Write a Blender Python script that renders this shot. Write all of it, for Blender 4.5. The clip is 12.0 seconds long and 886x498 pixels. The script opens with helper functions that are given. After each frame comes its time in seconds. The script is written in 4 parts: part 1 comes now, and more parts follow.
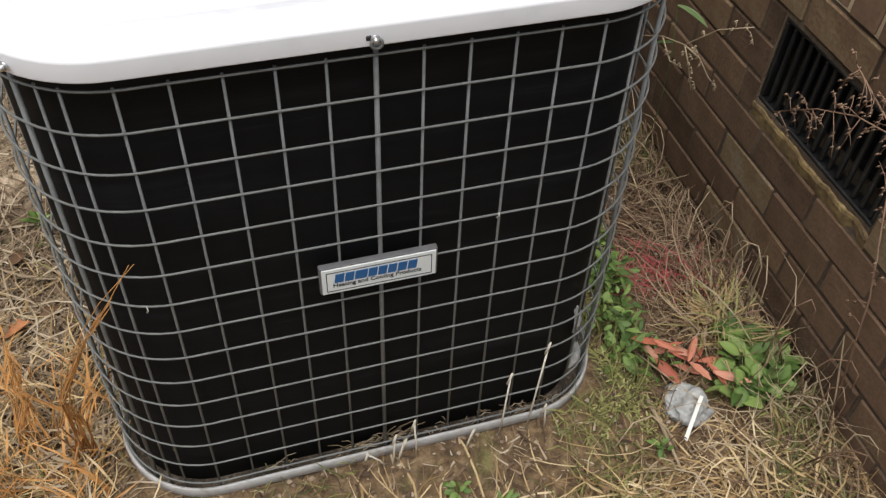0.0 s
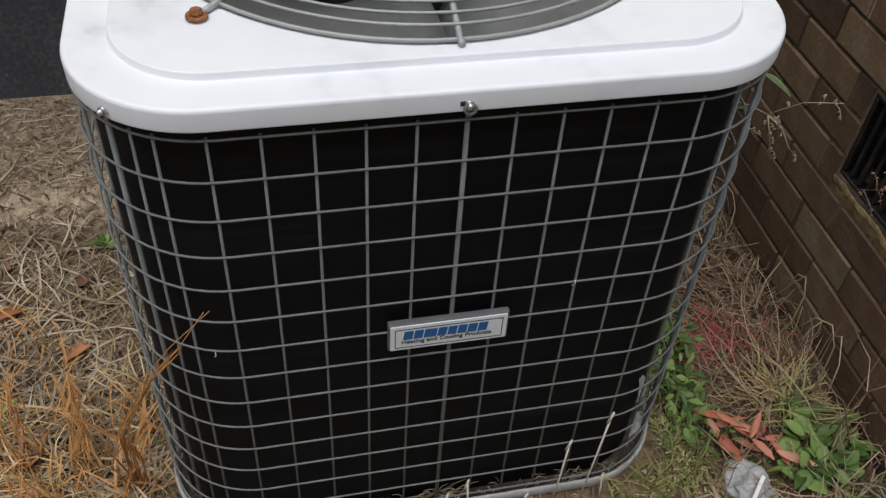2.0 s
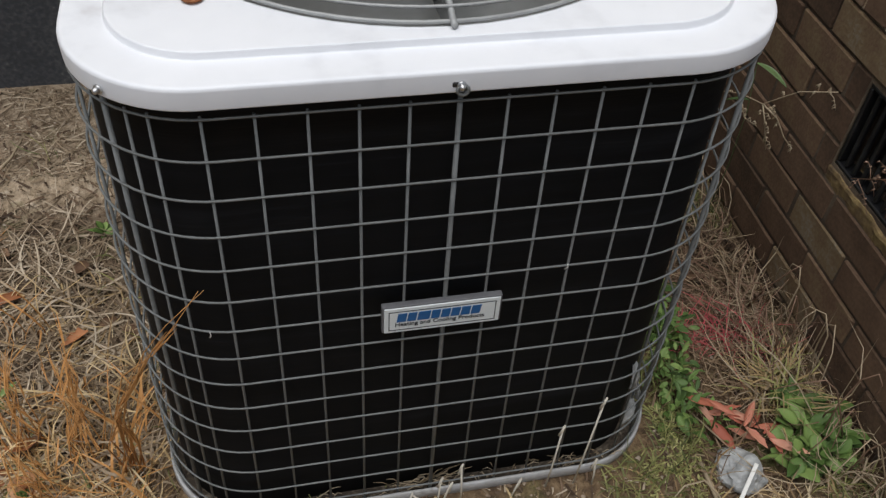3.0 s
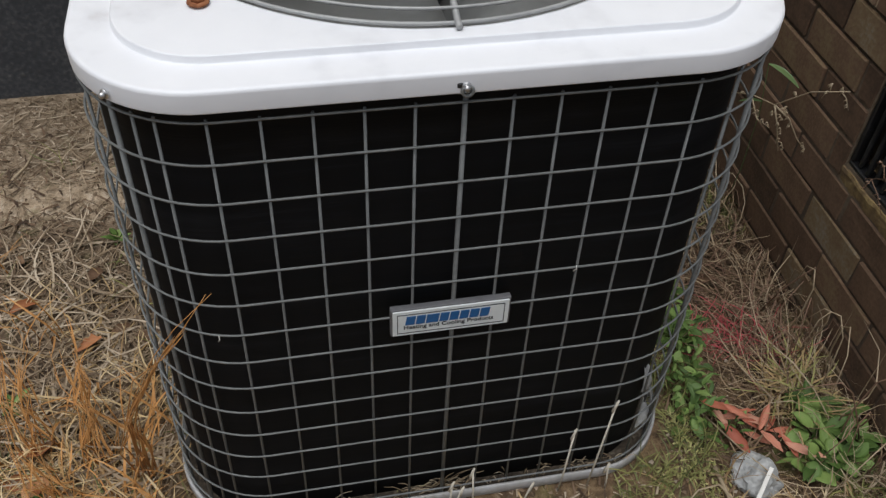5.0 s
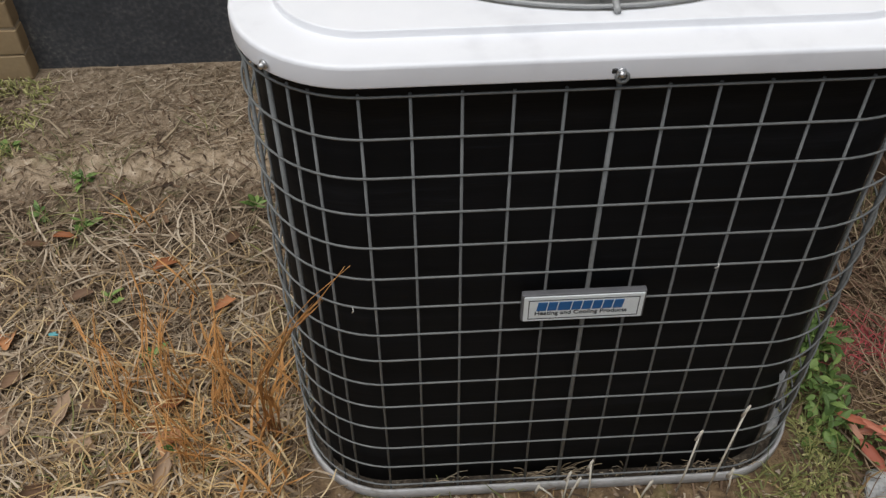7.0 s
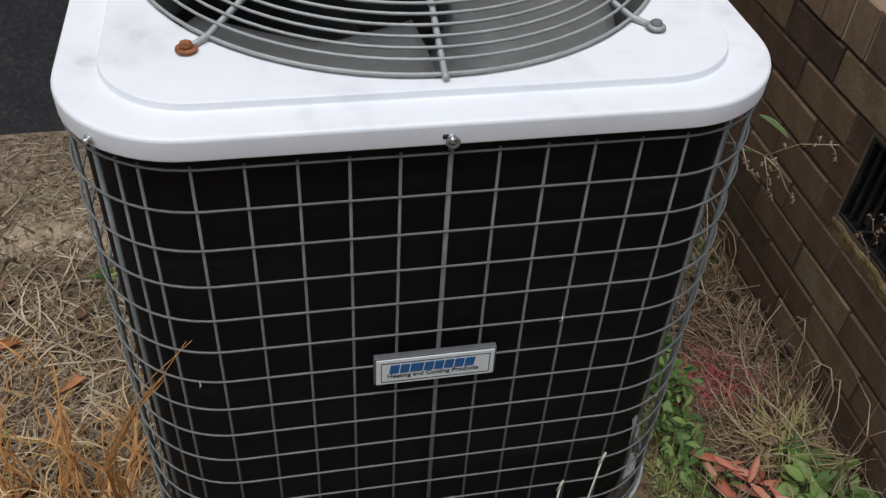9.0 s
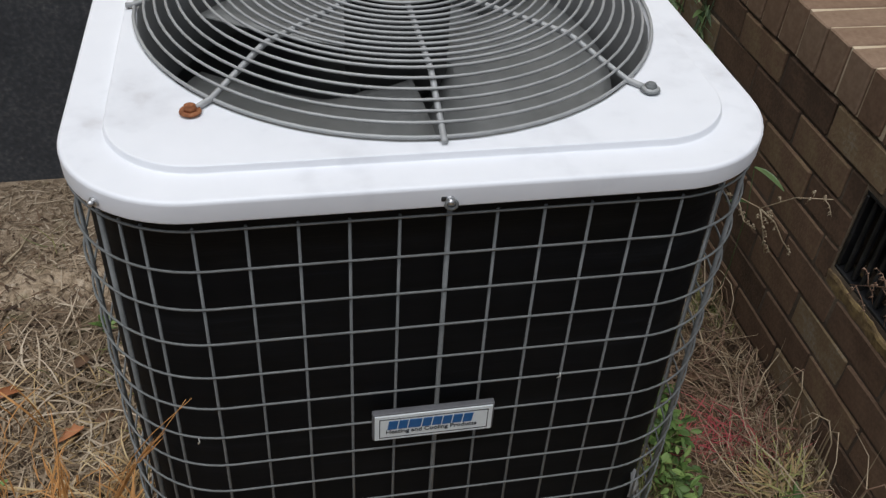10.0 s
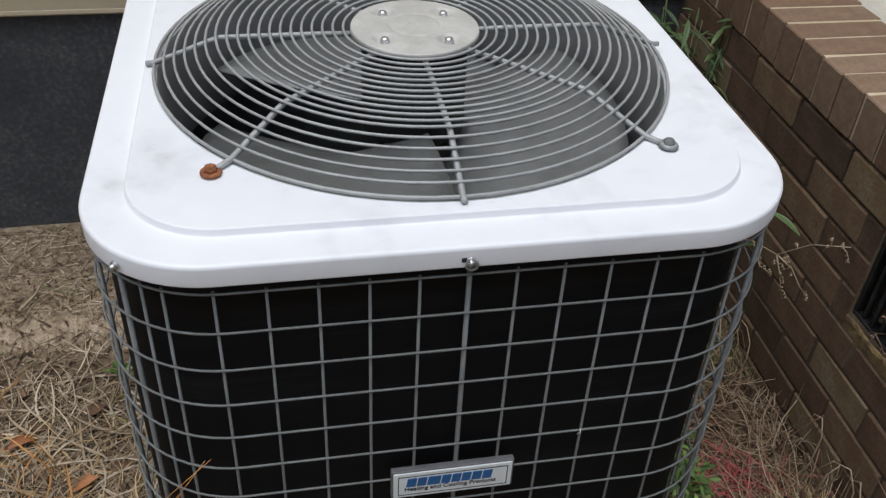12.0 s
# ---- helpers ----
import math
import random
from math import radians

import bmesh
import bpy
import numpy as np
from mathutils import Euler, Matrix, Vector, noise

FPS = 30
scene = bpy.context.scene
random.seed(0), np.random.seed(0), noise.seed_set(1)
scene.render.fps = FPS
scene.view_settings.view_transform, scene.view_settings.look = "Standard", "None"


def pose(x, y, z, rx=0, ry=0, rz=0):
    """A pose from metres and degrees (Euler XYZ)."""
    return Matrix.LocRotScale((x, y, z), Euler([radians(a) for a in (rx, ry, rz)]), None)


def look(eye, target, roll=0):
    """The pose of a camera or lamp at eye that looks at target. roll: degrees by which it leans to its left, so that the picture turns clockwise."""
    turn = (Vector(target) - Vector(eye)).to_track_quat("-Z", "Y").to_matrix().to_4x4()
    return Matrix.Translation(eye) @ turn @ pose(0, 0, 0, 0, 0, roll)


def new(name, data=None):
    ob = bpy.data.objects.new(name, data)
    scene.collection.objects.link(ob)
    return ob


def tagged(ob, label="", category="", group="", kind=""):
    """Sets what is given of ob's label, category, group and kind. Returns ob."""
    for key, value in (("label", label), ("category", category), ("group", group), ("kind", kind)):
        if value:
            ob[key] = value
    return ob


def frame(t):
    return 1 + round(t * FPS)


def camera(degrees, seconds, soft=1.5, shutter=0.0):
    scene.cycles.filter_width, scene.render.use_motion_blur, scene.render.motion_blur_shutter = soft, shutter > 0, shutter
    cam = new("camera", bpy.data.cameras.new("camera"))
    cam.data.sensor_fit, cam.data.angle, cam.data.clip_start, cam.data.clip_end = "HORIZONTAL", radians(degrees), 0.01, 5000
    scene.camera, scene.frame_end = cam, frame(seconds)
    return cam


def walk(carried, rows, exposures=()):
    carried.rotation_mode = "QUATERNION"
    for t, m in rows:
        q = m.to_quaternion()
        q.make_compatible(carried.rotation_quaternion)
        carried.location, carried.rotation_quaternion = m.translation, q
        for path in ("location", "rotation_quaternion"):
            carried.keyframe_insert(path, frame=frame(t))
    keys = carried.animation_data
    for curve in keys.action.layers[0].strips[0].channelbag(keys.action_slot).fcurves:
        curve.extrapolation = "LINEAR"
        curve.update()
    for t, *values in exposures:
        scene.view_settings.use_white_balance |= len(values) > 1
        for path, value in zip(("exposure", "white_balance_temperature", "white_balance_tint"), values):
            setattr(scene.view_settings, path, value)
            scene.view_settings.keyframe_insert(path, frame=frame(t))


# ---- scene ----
cam = camera(53.0, 12.0, soft=1.35)
PATH = [
    (0, (-0.171, -0.736, 1.329), (0.276, 0.548, -0.137), 3.4),
    (0.5, (-0.188, -0.752, 1.329), (0.209, 0.551, -0.135), 1.9),
    (1, (-0.18, -0.732, 1.339), (0.169, 0.59, -0.12), -2.2),
    (1.5, (-0.197, -0.693, 1.344), (0.138, 0.67, -0.081), 2.2),
    (2, (-0.198, -0.69, 1.34), (0.164, 0.67, -0.082), 4.4),
    (2.5, (-0.195, -0.702, 1.335), (0.163, 0.648, -0.097), 4.3),
    (3, (-0.192, -0.71, 1.334), (0.166, 0.646, -0.091), 4.6),
    (5, (-0.182, -0.715, 1.329), (0.141, 0.66, -0.086), 3.1),
    (5.5, (-0.181, -0.715, 1.328), (0.136, 0.657, -0.092), 3.0),
    (6, (-0.194, -0.72, 1.327), (0.034, 0.669, -0.094), 1.5),
    (6.5, (-0.213, -0.719, 1.325), (-0.192, 0.683, -0.102), -1.3),
    (7, (-0.205, -0.705, 1.325), (-0.143, 0.672, -0.124), -0.7),
    (7.5, (-0.191, -0.692, 1.327), (-0.021, 0.687, -0.113), 0.9),
    (7.7, (-0.184, -0.69, 1.331), (0.087, 0.734, -0.048), 3.5),
    (9.3, (-0.164, -0.706, 1.337), (0.179, 0.732, -0.009), 4.1),
    (9.5, (-0.162, -0.703, 1.342), (0.185, 0.744, 0.005), 4.1),
    (10, (-0.166, -0.699, 1.359), (0.181, 0.791, 0.07), 4.1),
    (10.5, (-0.169, -0.685, 1.369), (0.158, 0.831, 0.106), 3.7),
    (11, (-0.17, -0.682, 1.368), (0.139, 0.835, 0.101), 3.3),
    (11.5, (-0.171, -0.684, 1.369), (0.147, 0.834, 0.106), 3.2),
    (12, (-0.175, -0.676, 1.381), (0.158, 0.859, 0.144), 3.3),
]
walk(cam, [(t, look(eye, target, roll)) for t, eye, target, roll in PATH],
     [(0, 0.58, 6500, 10), (0.8, 0.52, 6430, 10), (2.0, 0.03, 6200, 10), (5.0, 0.03, 6200, 10), (6.5, 0.12, 6380, 10), (7.5, 0.07, 6180, 10), (9.5, 0.05, 6050, 10),
      (10.0, 0.0, 6050, 10), (10.5, -0.23, 6100, 10), (11.5, -0.15, 6050, 10), (12.0, 0.05, 6000, 10)])

# ---------- world, sun ----------
world = bpy.data.worlds.new("overcast")
scene.world = world
world.use_nodes = True
wn, wl = world.node_tree.nodes, world.node_tree.links
wn.clear()
sky = wn.new("ShaderNodeTexSky")
sky.sky_type = "NISHITA"
sky.sun_disc = False
sky.sun_elevation, sky.sun_rotation = radians(78), radians(225)
sky.dust_density = 3.0
soften = wn.new("ShaderNodeHueSaturation")
soften.inputs["Saturation"].default_value = 0.32
wbg = wn.new("ShaderNodeBackground")
wbg.inputs["Strength"].default_value = 0.07
wout = wn.new("ShaderNodeOutputWorld")
wl.new(sky.outputs[0], soften.inputs["Color"])
wl.new(soften.outputs[0], wbg.inputs["Color"])
wl.new(wbg.outputs[0], wout.inputs["Surface"])
sun_data = bpy.data.lights.new("sun", "SUN")
sun_data.energy, sun_data.angle, sun_data.color = 2.3, radians(60), (1.0, 0.97, 0.93)
sun_ob = new("sun", sun_data)
sun_ob.matrix_world = look((-0.5, -0.5, 3.3), (0, 0, 0))


# ---------- materials ----------
def ramp_mat(name, stops, scale=8.0, fine=60.0, rough=0.8, metal=0.0, bump=0.2, bump_dist=0.004, spread="noise", stretch=(1, 1, 1),
             rough_to=None, mottle=0.35, spec=0.5, vary=0.6):
    """A node material: a colour ramp fed by coarse noise, fine noise and a random value per object or per island."""
    m = bpy.data.materials.new(name)
    m.use_nodes = True
    n, l = m.node_tree.nodes, m.node_tree.links
    b = n["Principled BSDF"]
    b.inputs["Metallic"].default_value = metal
    b.inputs["Specular IOR Level"].default_value = spec
    co = n.new("ShaderNodeTexCoord")
    mp = n.new("ShaderNodeMapping")
    mp.inputs["Scale"].default_value = stretch
    l.new(co.outputs["Object"], mp.inputs["Vector"])
    big = n.new("ShaderNodeTexNoise")
    big.inputs["Scale"].default_value, big.inputs["Detail"].default_value = scale, 4.0
    small = n.new("ShaderNodeTexNoise")
    small.inputs["Scale"].default_value, small.inputs["Detail"].default_value = fine, 6.0
    l.new(mp.outputs[0], big.inputs["Vector"])
    l.new(mp.outputs[0], small.inputs["Vector"])
    mix = n.new("ShaderNodeMix")
    mix.data_type = "FLOAT"
    mix.inputs[0].default_value = mottle
    l.new(big.outputs["Fac"], mix.inputs[2])
    l.new(small.outputs["Fac"], mix.inputs[3])
    value = mix.outputs[0]
    if spread in ("island", "object"):
        if spread == "island":
            rnd = n.new("ShaderNodeNewGeometry").outputs["Random Per Island"]
        else:
            rnd = n.new("ShaderNodeObjectInfo").outputs["Random"]
        mix2 = n.new("ShaderNodeMix")
        mix2.data_type = "FLOAT"
        mix2.inputs[0].default_value = vary
        l.new(value, mix2.inputs[2])
        l.new(rnd, mix2.inputs[3])
        value = mix2.outputs[0]
    r = n.new("ShaderNodeValToRGB")
    while len(r.color_ramp.elements) < len(stops):
        r.color_ramp.elements.new(0.5)
    for e, (p, c) in zip(r.color_ramp.elements, stops):
        e.position, e.color = p, (*c, 1)
    l.new(value, r.inputs["Fac"])
    l.new(r.outputs["Color"], b.inputs["Base Color"])
    if rough_to is None:
        b.inputs["Roughness"].default_value = rough
    else:
        mr = n.new("ShaderNodeMapRange")
        mr.inputs["To Min"].default_value, mr.inputs["To Max"].default_value = rough, rough_to
        l.new(small.outputs["Fac"], mr.inputs["Value"])
        l.new(mr.outputs[0], b.inputs["Roughness"])
    if bump:
        bp = n.new("ShaderNodeBump")
        bp.inputs["Strength"].default_value, bp.inputs["Distance"].default_value = bump, bump_dist
        l.new(small.outputs["Fac"], bp.inputs["Height"])
        l.new(bp.outputs[0], b.inputs["Normal"])
    return m


def ground_material():
    """Bare earth: brown soil, paler sand along the house, rusty damp clay about the unit, moss in patches."""
    m = bpy.data.materials.new("earth")
    m.use_nodes = True
    n, l = m.node_tree.nodes, m.node_tree.links
    b = n["Principled BSDF"]
    b.inputs["Roughness"].default_value = 0.95
    co = n.new("ShaderNodeTexCoord")
    noises = []
    for sc in (2.2, 9.0, 55.0, 240.0):
        t = n.new("ShaderNodeTexNoise")
        t.inputs["Scale"].default_value, t.inputs["Detail"].default_value = sc, 5.0
        l.new(co.outputs["Object"], t.inputs["Vector"])
        noises.append(t)

    def ramp(src, stops):
        r = n.new("ShaderNodeValToRGB")
        while len(r.color_ramp.elements) < len(stops):
            r.color_ramp.elements.new(0.5)
        for e, (p, c) in zip(r.color_ramp.elements, stops):
            e.position, e.color = p, (*c, 1)
        l.new(src, r.inputs["Fac"])
        return r.outputs["Color"]

    def blend(fac, a, c):
        x = n.new("ShaderNodeMix")
        x.data_type = "RGBA"
        l.new(fac, x.inputs[0])
        l.new(a, x.inputs[6])
        l.new(c, x.inputs[7])
        return x.outputs[2]

    soil = ramp(noises[2].outputs["Fac"], [(0.3, (0.055, 0.036, 0.022)), (0.5, (0.12, 0.083, 0.052)), (0.7, (0.24, 0.18, 0.12))])
    sand = ramp(noises[2].outputs["Fac"], [(0.3, (0.25, 0.185, 0.115)), (0.55, (0.45, 0.35, 0.24)), (0.75, (0.6, 0.5, 0.38))])
    clay = ramp(noises[2].outputs["Fac"], [(0.3, (0.075, 0.047, 0.026)), (0.5, (0.155, 0.1, 0.052)), (0.68, (0.26, 0.18, 0.1))])
    moss = ramp(noises[2].outputs["Fac"], [(0.35, (0.06, 0.07, 0.02)), (0.65, (0.16, 0.17, 0.05))])
    sep = n.new("ShaderNodeSeparateXYZ")
    l.new(co.outputs["Object"], sep.inputs[0])

    def span(axis, a, c, jitter):
        add = n.new("ShaderNodeMath")
        add.operation = "MULTIPLY_ADD"
        l.new(noises[1].outputs["Fac"], add.inputs[0])
        add.inputs[1].default_value = jitter
        l.new(sep.outputs[axis], add.inputs[2])
        mr = n.new("ShaderNodeMapRange")
        mr.inputs["From Min"].default_value, mr.inputs["From Max"].default_value = a + jitter / 2, c + jitter / 2
        l.new(add.outputs[0], mr.inputs["Value"])
        return mr.outputs[0]

    def times(a, c):
        t = n.new("ShaderNodeMath")
        t.operation = "MULTIPLY"
        l.new(a, t.inputs[0])
        l.new(c, t.inputs[1])
        return t.outputs[0]

    dusty = ramp(noises[2].outputs["Fac"], [(0.3, (0.17, 0.122, 0.078)), (0.52, (0.3, 0.228, 0.152)), (0.72, (0.44, 0.355, 0.255))])
    west = span("X", -0.3, -0.5, 0.2)
    col = blend(times(span("Y", 0.70, 0.86, 0.2), west), soil, dusty)
    strip = times(span("Y", 0.77, 0.83, 0.12), span("Y", 0.97, 0.89, 0.14))
    col = blend(times(strip, west), col, sand)
    damp = times(span("Y", 0.55, 0.2, 0.3), span("X", -0.55, -0.42, 0.2))
    col = blend(damp, col, clay)
    patch = n.new("ShaderNodeMapRange")
    patch.inputs["From Min"].default_value, patch.inputs["From Max"].default_value = 0.62, 0.76
    l.new(noises[1].outputs["Fac"], patch.inputs["Value"])
    col = blend(patch.outputs[0], col, moss)
    l.new(col, b.inputs["Base Color"])
    bp = n.new("ShaderNodeBump")
    bp.inputs["Strength"].default_value, bp.inputs["Distance"].default_value = 0.8, 0.006
    l.new(noises[3].outputs["Fac"], bp.inputs["Height"])
    bp2 = n.new("ShaderNodeBump")
    bp2.inputs["Strength"].default_value, bp2.inputs["Distance"].default_value = 0.7, 0.012
    l.new(noises[2].outputs["Fac"], bp2.inputs["Height"])
    l.new(bp.outputs[0], bp2.inputs["Normal"])
    l.new(bp2.outputs[0], b.inputs["Normal"])
    return m


EARTH = ground_material()
WHITE = ramp_mat("white_enamel", [(0.26, (0.56, 0.55, 0.56)), (0.36, (0.72, 0.73, 0.755)), (0.45, (0.785, 0.797, 0.822)), (0.7, (0.822, 0.832, 0.855))], scale=5, fine=26, rough=0.36, rough_to=0.5,
                 bump=0.05, bump_dist=0.001, mottle=0.4)
ZINC = ramp_mat("galvanised_wire", [(0.3, (0.125, 0.132, 0.13)), (0.7, (0.245, 0.255, 0.25))], scale=20, fine=150, rough=0.45, rough_to=0.7, metal=0.15, bump=0.15,
                bump_dist=0.0005)
GUARDGREY = ramp_mat("grey_coated_wire", [(0.3, (0.29, 0.295, 0.29)), (0.7, (0.43, 0.435, 0.43))], scale=20, fine=120, rough=0.45, rough_to=0.6, metal=0.2, bump=0.1,
                     bump_dist=0.0005)
HUBGREY = ramp_mat("weathered_hub_paint", [(0.3, (0.42, 0.41, 0.38)), (0.7, (0.58, 0.57, 0.53))], scale=25, fine=120, rough=0.5, rough_to=0.7, metal=0.15, bump=0.15,
                   bump_dist=0.0006)
PANGREY = ramp_mat("grey_pan_paint", [(0.32, (0.22, 0.2, 0.17)), (0.45, (0.4, 0.395, 0.385)), (0.6, (0.5, 0.5, 0.5))], scale=12, fine=90, rough=0.5, rough_to=0.75, metal=0.1, bump=0.15,
                   bump_dist=0.001)
PANDIRT = ramp_mat("pan_dirt", [(0.3, (0.02, 0.016, 0.012)), (0.5, (0.06, 0.046, 0.032)), (0.62, (0.14, 0.115, 0.085)), (0.75, (0.3, 0.28, 0.25))], scale=22, fine=160, rough=0.95, bump=0.9,
                   bump_dist=0.004, mottle=0.5)
# Near-black base colour holds the shade in which the coil fins stand.
FIN = ramp_mat("black_fins", [(0.35, (0.0022, 0.0026, 0.0034)), (0.55, (0.005, 0.0056, 0.007)), (0.72, (0.015, 0.016, 0.019))], scale=5, fine=60, rough=0.55, rough_to=0.8, bump=0.2, bump_dist=0.001,
               stretch=(0.35, 0.35, 7), spec=0.18)
SHROUD = ramp_mat("grey_shroud", [(0.3, (0.2, 0.205, 0.205)), (0.7, (0.31, 0.315, 0.315))], scale=6, fine=50, rough=0.5, rough_to=0.7, bump=0.1, bump_dist=0.001)
BLADE = ramp_mat("fan_blade_metal", [(0.3, (0.15, 0.155, 0.15)), (0.7, (0.24, 0.245, 0.24))], scale=7, fine=60, rough=0.4, rough_to=0.6, metal=0.35, bump=0.08, bump_dist=0.001)
MOTOR = ramp_mat("motor_black", [(0.3, (0.012, 0.012, 0.012)), (0.7, (0.03, 0.03, 0.03))], scale=10, fine=60, rough=0.5)
STEEL = ramp_mat("bright_steel", [(0.3, (0.5, 0.5, 0.5)), (0.7, (0.7, 0.7, 0.7))], scale=40, fine=200, rough=0.25, rough_to=0.4, metal=0.9, bump=0.1, bump_dist=0.0004)
RUST = ramp_mat("rusty_steel", [(0.3, (0.12, 0.04, 0.015)), (0.55, (0.3, 0.11, 0.04)), (0.75, (0.42, 0.2, 0.1))], scale=90, fine=300, rough=0.85, bump=0.5, bump_dist=0.001)
BADGEGREY = ramp_mat("badge_rim", [(0.3, (0.1, 0.1, 0.105)), (0.7, (0.16, 0.16, 0.165))], scale=30, fine=200, rough=0.5)
BADGEWHITE = ramp_mat("badge_face", [(0.3, (0.7, 0.74, 0.74)), (0.7, (0.8, 0.84, 0.84))], scale=40, fine=200, rough=0.35)
BLUE = ramp_mat("badge_blue", [(0.3, (0.01, 0.095, 0.27)), (0.7, (0.018, 0.13, 0.36))], scale=60, fine=300, rough=0.4)
INK = ramp_mat("badge_ink", [(0.3, (0.012, 0.018, 0.022)), (0.7, (0.03, 0.035, 0.045))], scale=60, fine=300, rough=0.5)
BRICK = ramp_mat("brown_brick", [(0.3, (0.078, 0.05, 0.033)), (0.42, (0.125, 0.078, 0.050)), (0.55, (0.165, 0.104, 0.066)), (0.66, (0.21, 0.150, 0.085)), (0.76, (0.25, 0.215, 0.165))], scale=17, fine=130,
                 rough=0.9, bump=0.7, bump_dist=0.0025, spread="object", mottle=0.42, spec=0.3, vary=0.36)
# Same brown brick as the wall, lightened for the light on the cap's top.
CAPBRICK = ramp_mat("sunned_cap_brick", [(0.25, (0.1, 0.062, 0.04)), (0.42, (0.16, 0.1, 0.064)), (0.58, (0.2, 0.13, 0.085)), (0.78, (0.27, 0.19, 0.13))], scale=22, fine=120, rough=0.9, bump=0.5,
                    bump_dist=0.002, spread="object", mottle=0.5, spec=0.3, vary=0.35)
TANBRICK = ramp_mat("tan_brick", [(0.22, (0.33, 0.235, 0.13)), (0.5, (0.44, 0.33, 0.195)), (0.8, (0.52, 0.41, 0.26))], scale=12, fine=110, rough=0.9, bump=0.5,
                    bump_dist=0.002, spread="object", mottle=0.5, spec=0.3)
MORTAR = ramp_mat("dark_mortar", [(0.3, (0.05, 0.035, 0.025)), (0.5, (0.09, 0.065, 0.045)), (0.72, (0.2, 0.155, 0.105))], scale=7, fine=90, rough=0.95, bump=0.7, bump_dist=0.003)
CAPMORTAR = ramp_mat("pale_mortar", [(0.3, (0.4, 0.31, 0.2)), (0.7, (0.6, 0.5, 0.36))], scale=12, fine=120, rough=0.95, bump=0.6, bump_dist=0.003)
MOSSMORTAR = ramp_mat("mossy_mortar", [(0.3, (0.10, 0.066, 0.038)), (0.48, (0.18, 0.122, 0.058)), (0.62, (0.28, 0.2, 0.085)), (0.75, (0.36, 0.29, 0.16))], scale=20, fine=80, rough=0.95, bump=0.8, bump_dist=0.005)
VENTBLACK = ramp_mat("black_vent_plastic", [(0.3, (0.004, 0.004, 0.005)), (0.6, (0.012, 0.0125, 0.014)), (0.75, (0.05, 0.052, 0.056))], scale=20, fine=120, rough=0.35, rough_to=0.6, bump=0.1, bump_dist=0.001)
PARGE = ramp_mat("charcoal_parge", [(0.3, (0.034, 0.037, 0.043)), (0.5, (0.06, 0.064, 0.071)), (0.6, (0.092, 0.095, 0.1)), (0.72, (0.2, 0.197, 0.185))], scale=5, fine=95,
                 rough=0.75, bump=0.6, bump_dist=0.003, mottle=0.55)
SIDING = ramp_mat("cream_siding", [(0.3, (0.66, 0.56, 0.39)), (0.7, (0.76, 0.66, 0.48))], scale=4, fine=60, rough=0.55, bump=0.1, bump_dist=0.001)
CONCRETE = ramp_mat("porch_concrete", [(0.3, (0.4, 0.37, 0.31)), (0.7, (0.56, 0.53, 0.46))], scale=6, fine=80, rough=0.9, bump=0.4, bump_dist=0.002)
RUSSETSTRAW = ramp_mat("russet_thatch", [(0.12, (0.05, 0.03, 0.018)), (0.36, (0.125, 0.075, 0.043)), (0.6, (0.26, 0.175, 0.1)), (0.88, (0.5, 0.4, 0.26))], scale=5, fine=30, rough=0.75, bump=0, spread="island")
STRAW = ramp_mat("dry_grass", [(0.12, (0.11, 0.062, 0.026)), (0.3, (0.25, 0.16, 0.07)), (0.5, (0.41, 0.285, 0.13)), (0.68, (0.54, 0.41, 0.22)), (0.88, (0.68, 0.57, 0.38))],
                 scale=5, fine=30, rough=0.7, bump=0, spread="island")
GOLD = ramp_mat("golden_grass", [(0.12, (0.17, 0.09, 0.03)), (0.35, (0.36, 0.21, 0.08)), (0.6, (0.55, 0.37, 0.16)), (0.88, (0.7, 0.55, 0.32))], scale=5, fine=30, rough=0.7, bump=0, spread="island")
GREYSTRAW = ramp_mat("weathered_thatch", [(0.15, (0.09, 0.058, 0.032)), (0.38, (0.2, 0.14, 0.083)), (0.58, (0.335, 0.255, 0.165)), (0.85, (0.57, 0.48, 0.36))], scale=5, fine=30, rough=0.75,
                     bump=0, spread="island")
MOSSY = ramp_mat("bright_moss", [(0.2, (0.16, 0.165, 0.05)), (0.5, (0.32, 0.31, 0.11)), (0.8, (0.48, 0.45, 0.2))], scale=5, fine=30, rough=0.8, bump=0, spread="island")
GREENISH = ramp_mat("greenish_grass", [(0.2, (0.07, 0.085, 0.025)), (0.5, (0.15, 0.16, 0.045)), (0.8, (0.28, 0.27, 0.09))], scale=5, fine=30, rough=0.65, bump=0, spread="island")
BLEACHED = ramp_mat("bleached_stem", [(0.25, (0.5, 0.45, 0.36)), (0.7, (0.74, 0.7, 0.6))], scale=30, fine=120, rough=0.7, bump=0)
ORANGE = ramp_mat("orange_grass", [(0.15, (0.30, 0.13, 0.034)), (0.5, (0.50, 0.235, 0.066)), (0.8, (0.62, 0.37, 0.15))], scale=8, fine=40, rough=0.65, bump=0, spread="island")
REDGRASS = ramp_mat("red_grass", [(0.2, (0.26, 0.04, 0.045)), (0.5, (0.46, 0.075, 0.085)), (0.8, (0.5, 0.2, 0.16))], scale=8, fine=40, rough=0.7, bump=0, spread="island")
PINKSTEM = ramp_mat("reddish_stem", [(0.2, (0.12, 0.065, 0.042)), (0.5, (0.22, 0.13, 0.085)), (0.8, (0.38, 0.26, 0.18))], scale=8, fine=40, rough=0.75, bump=0, spread="island")
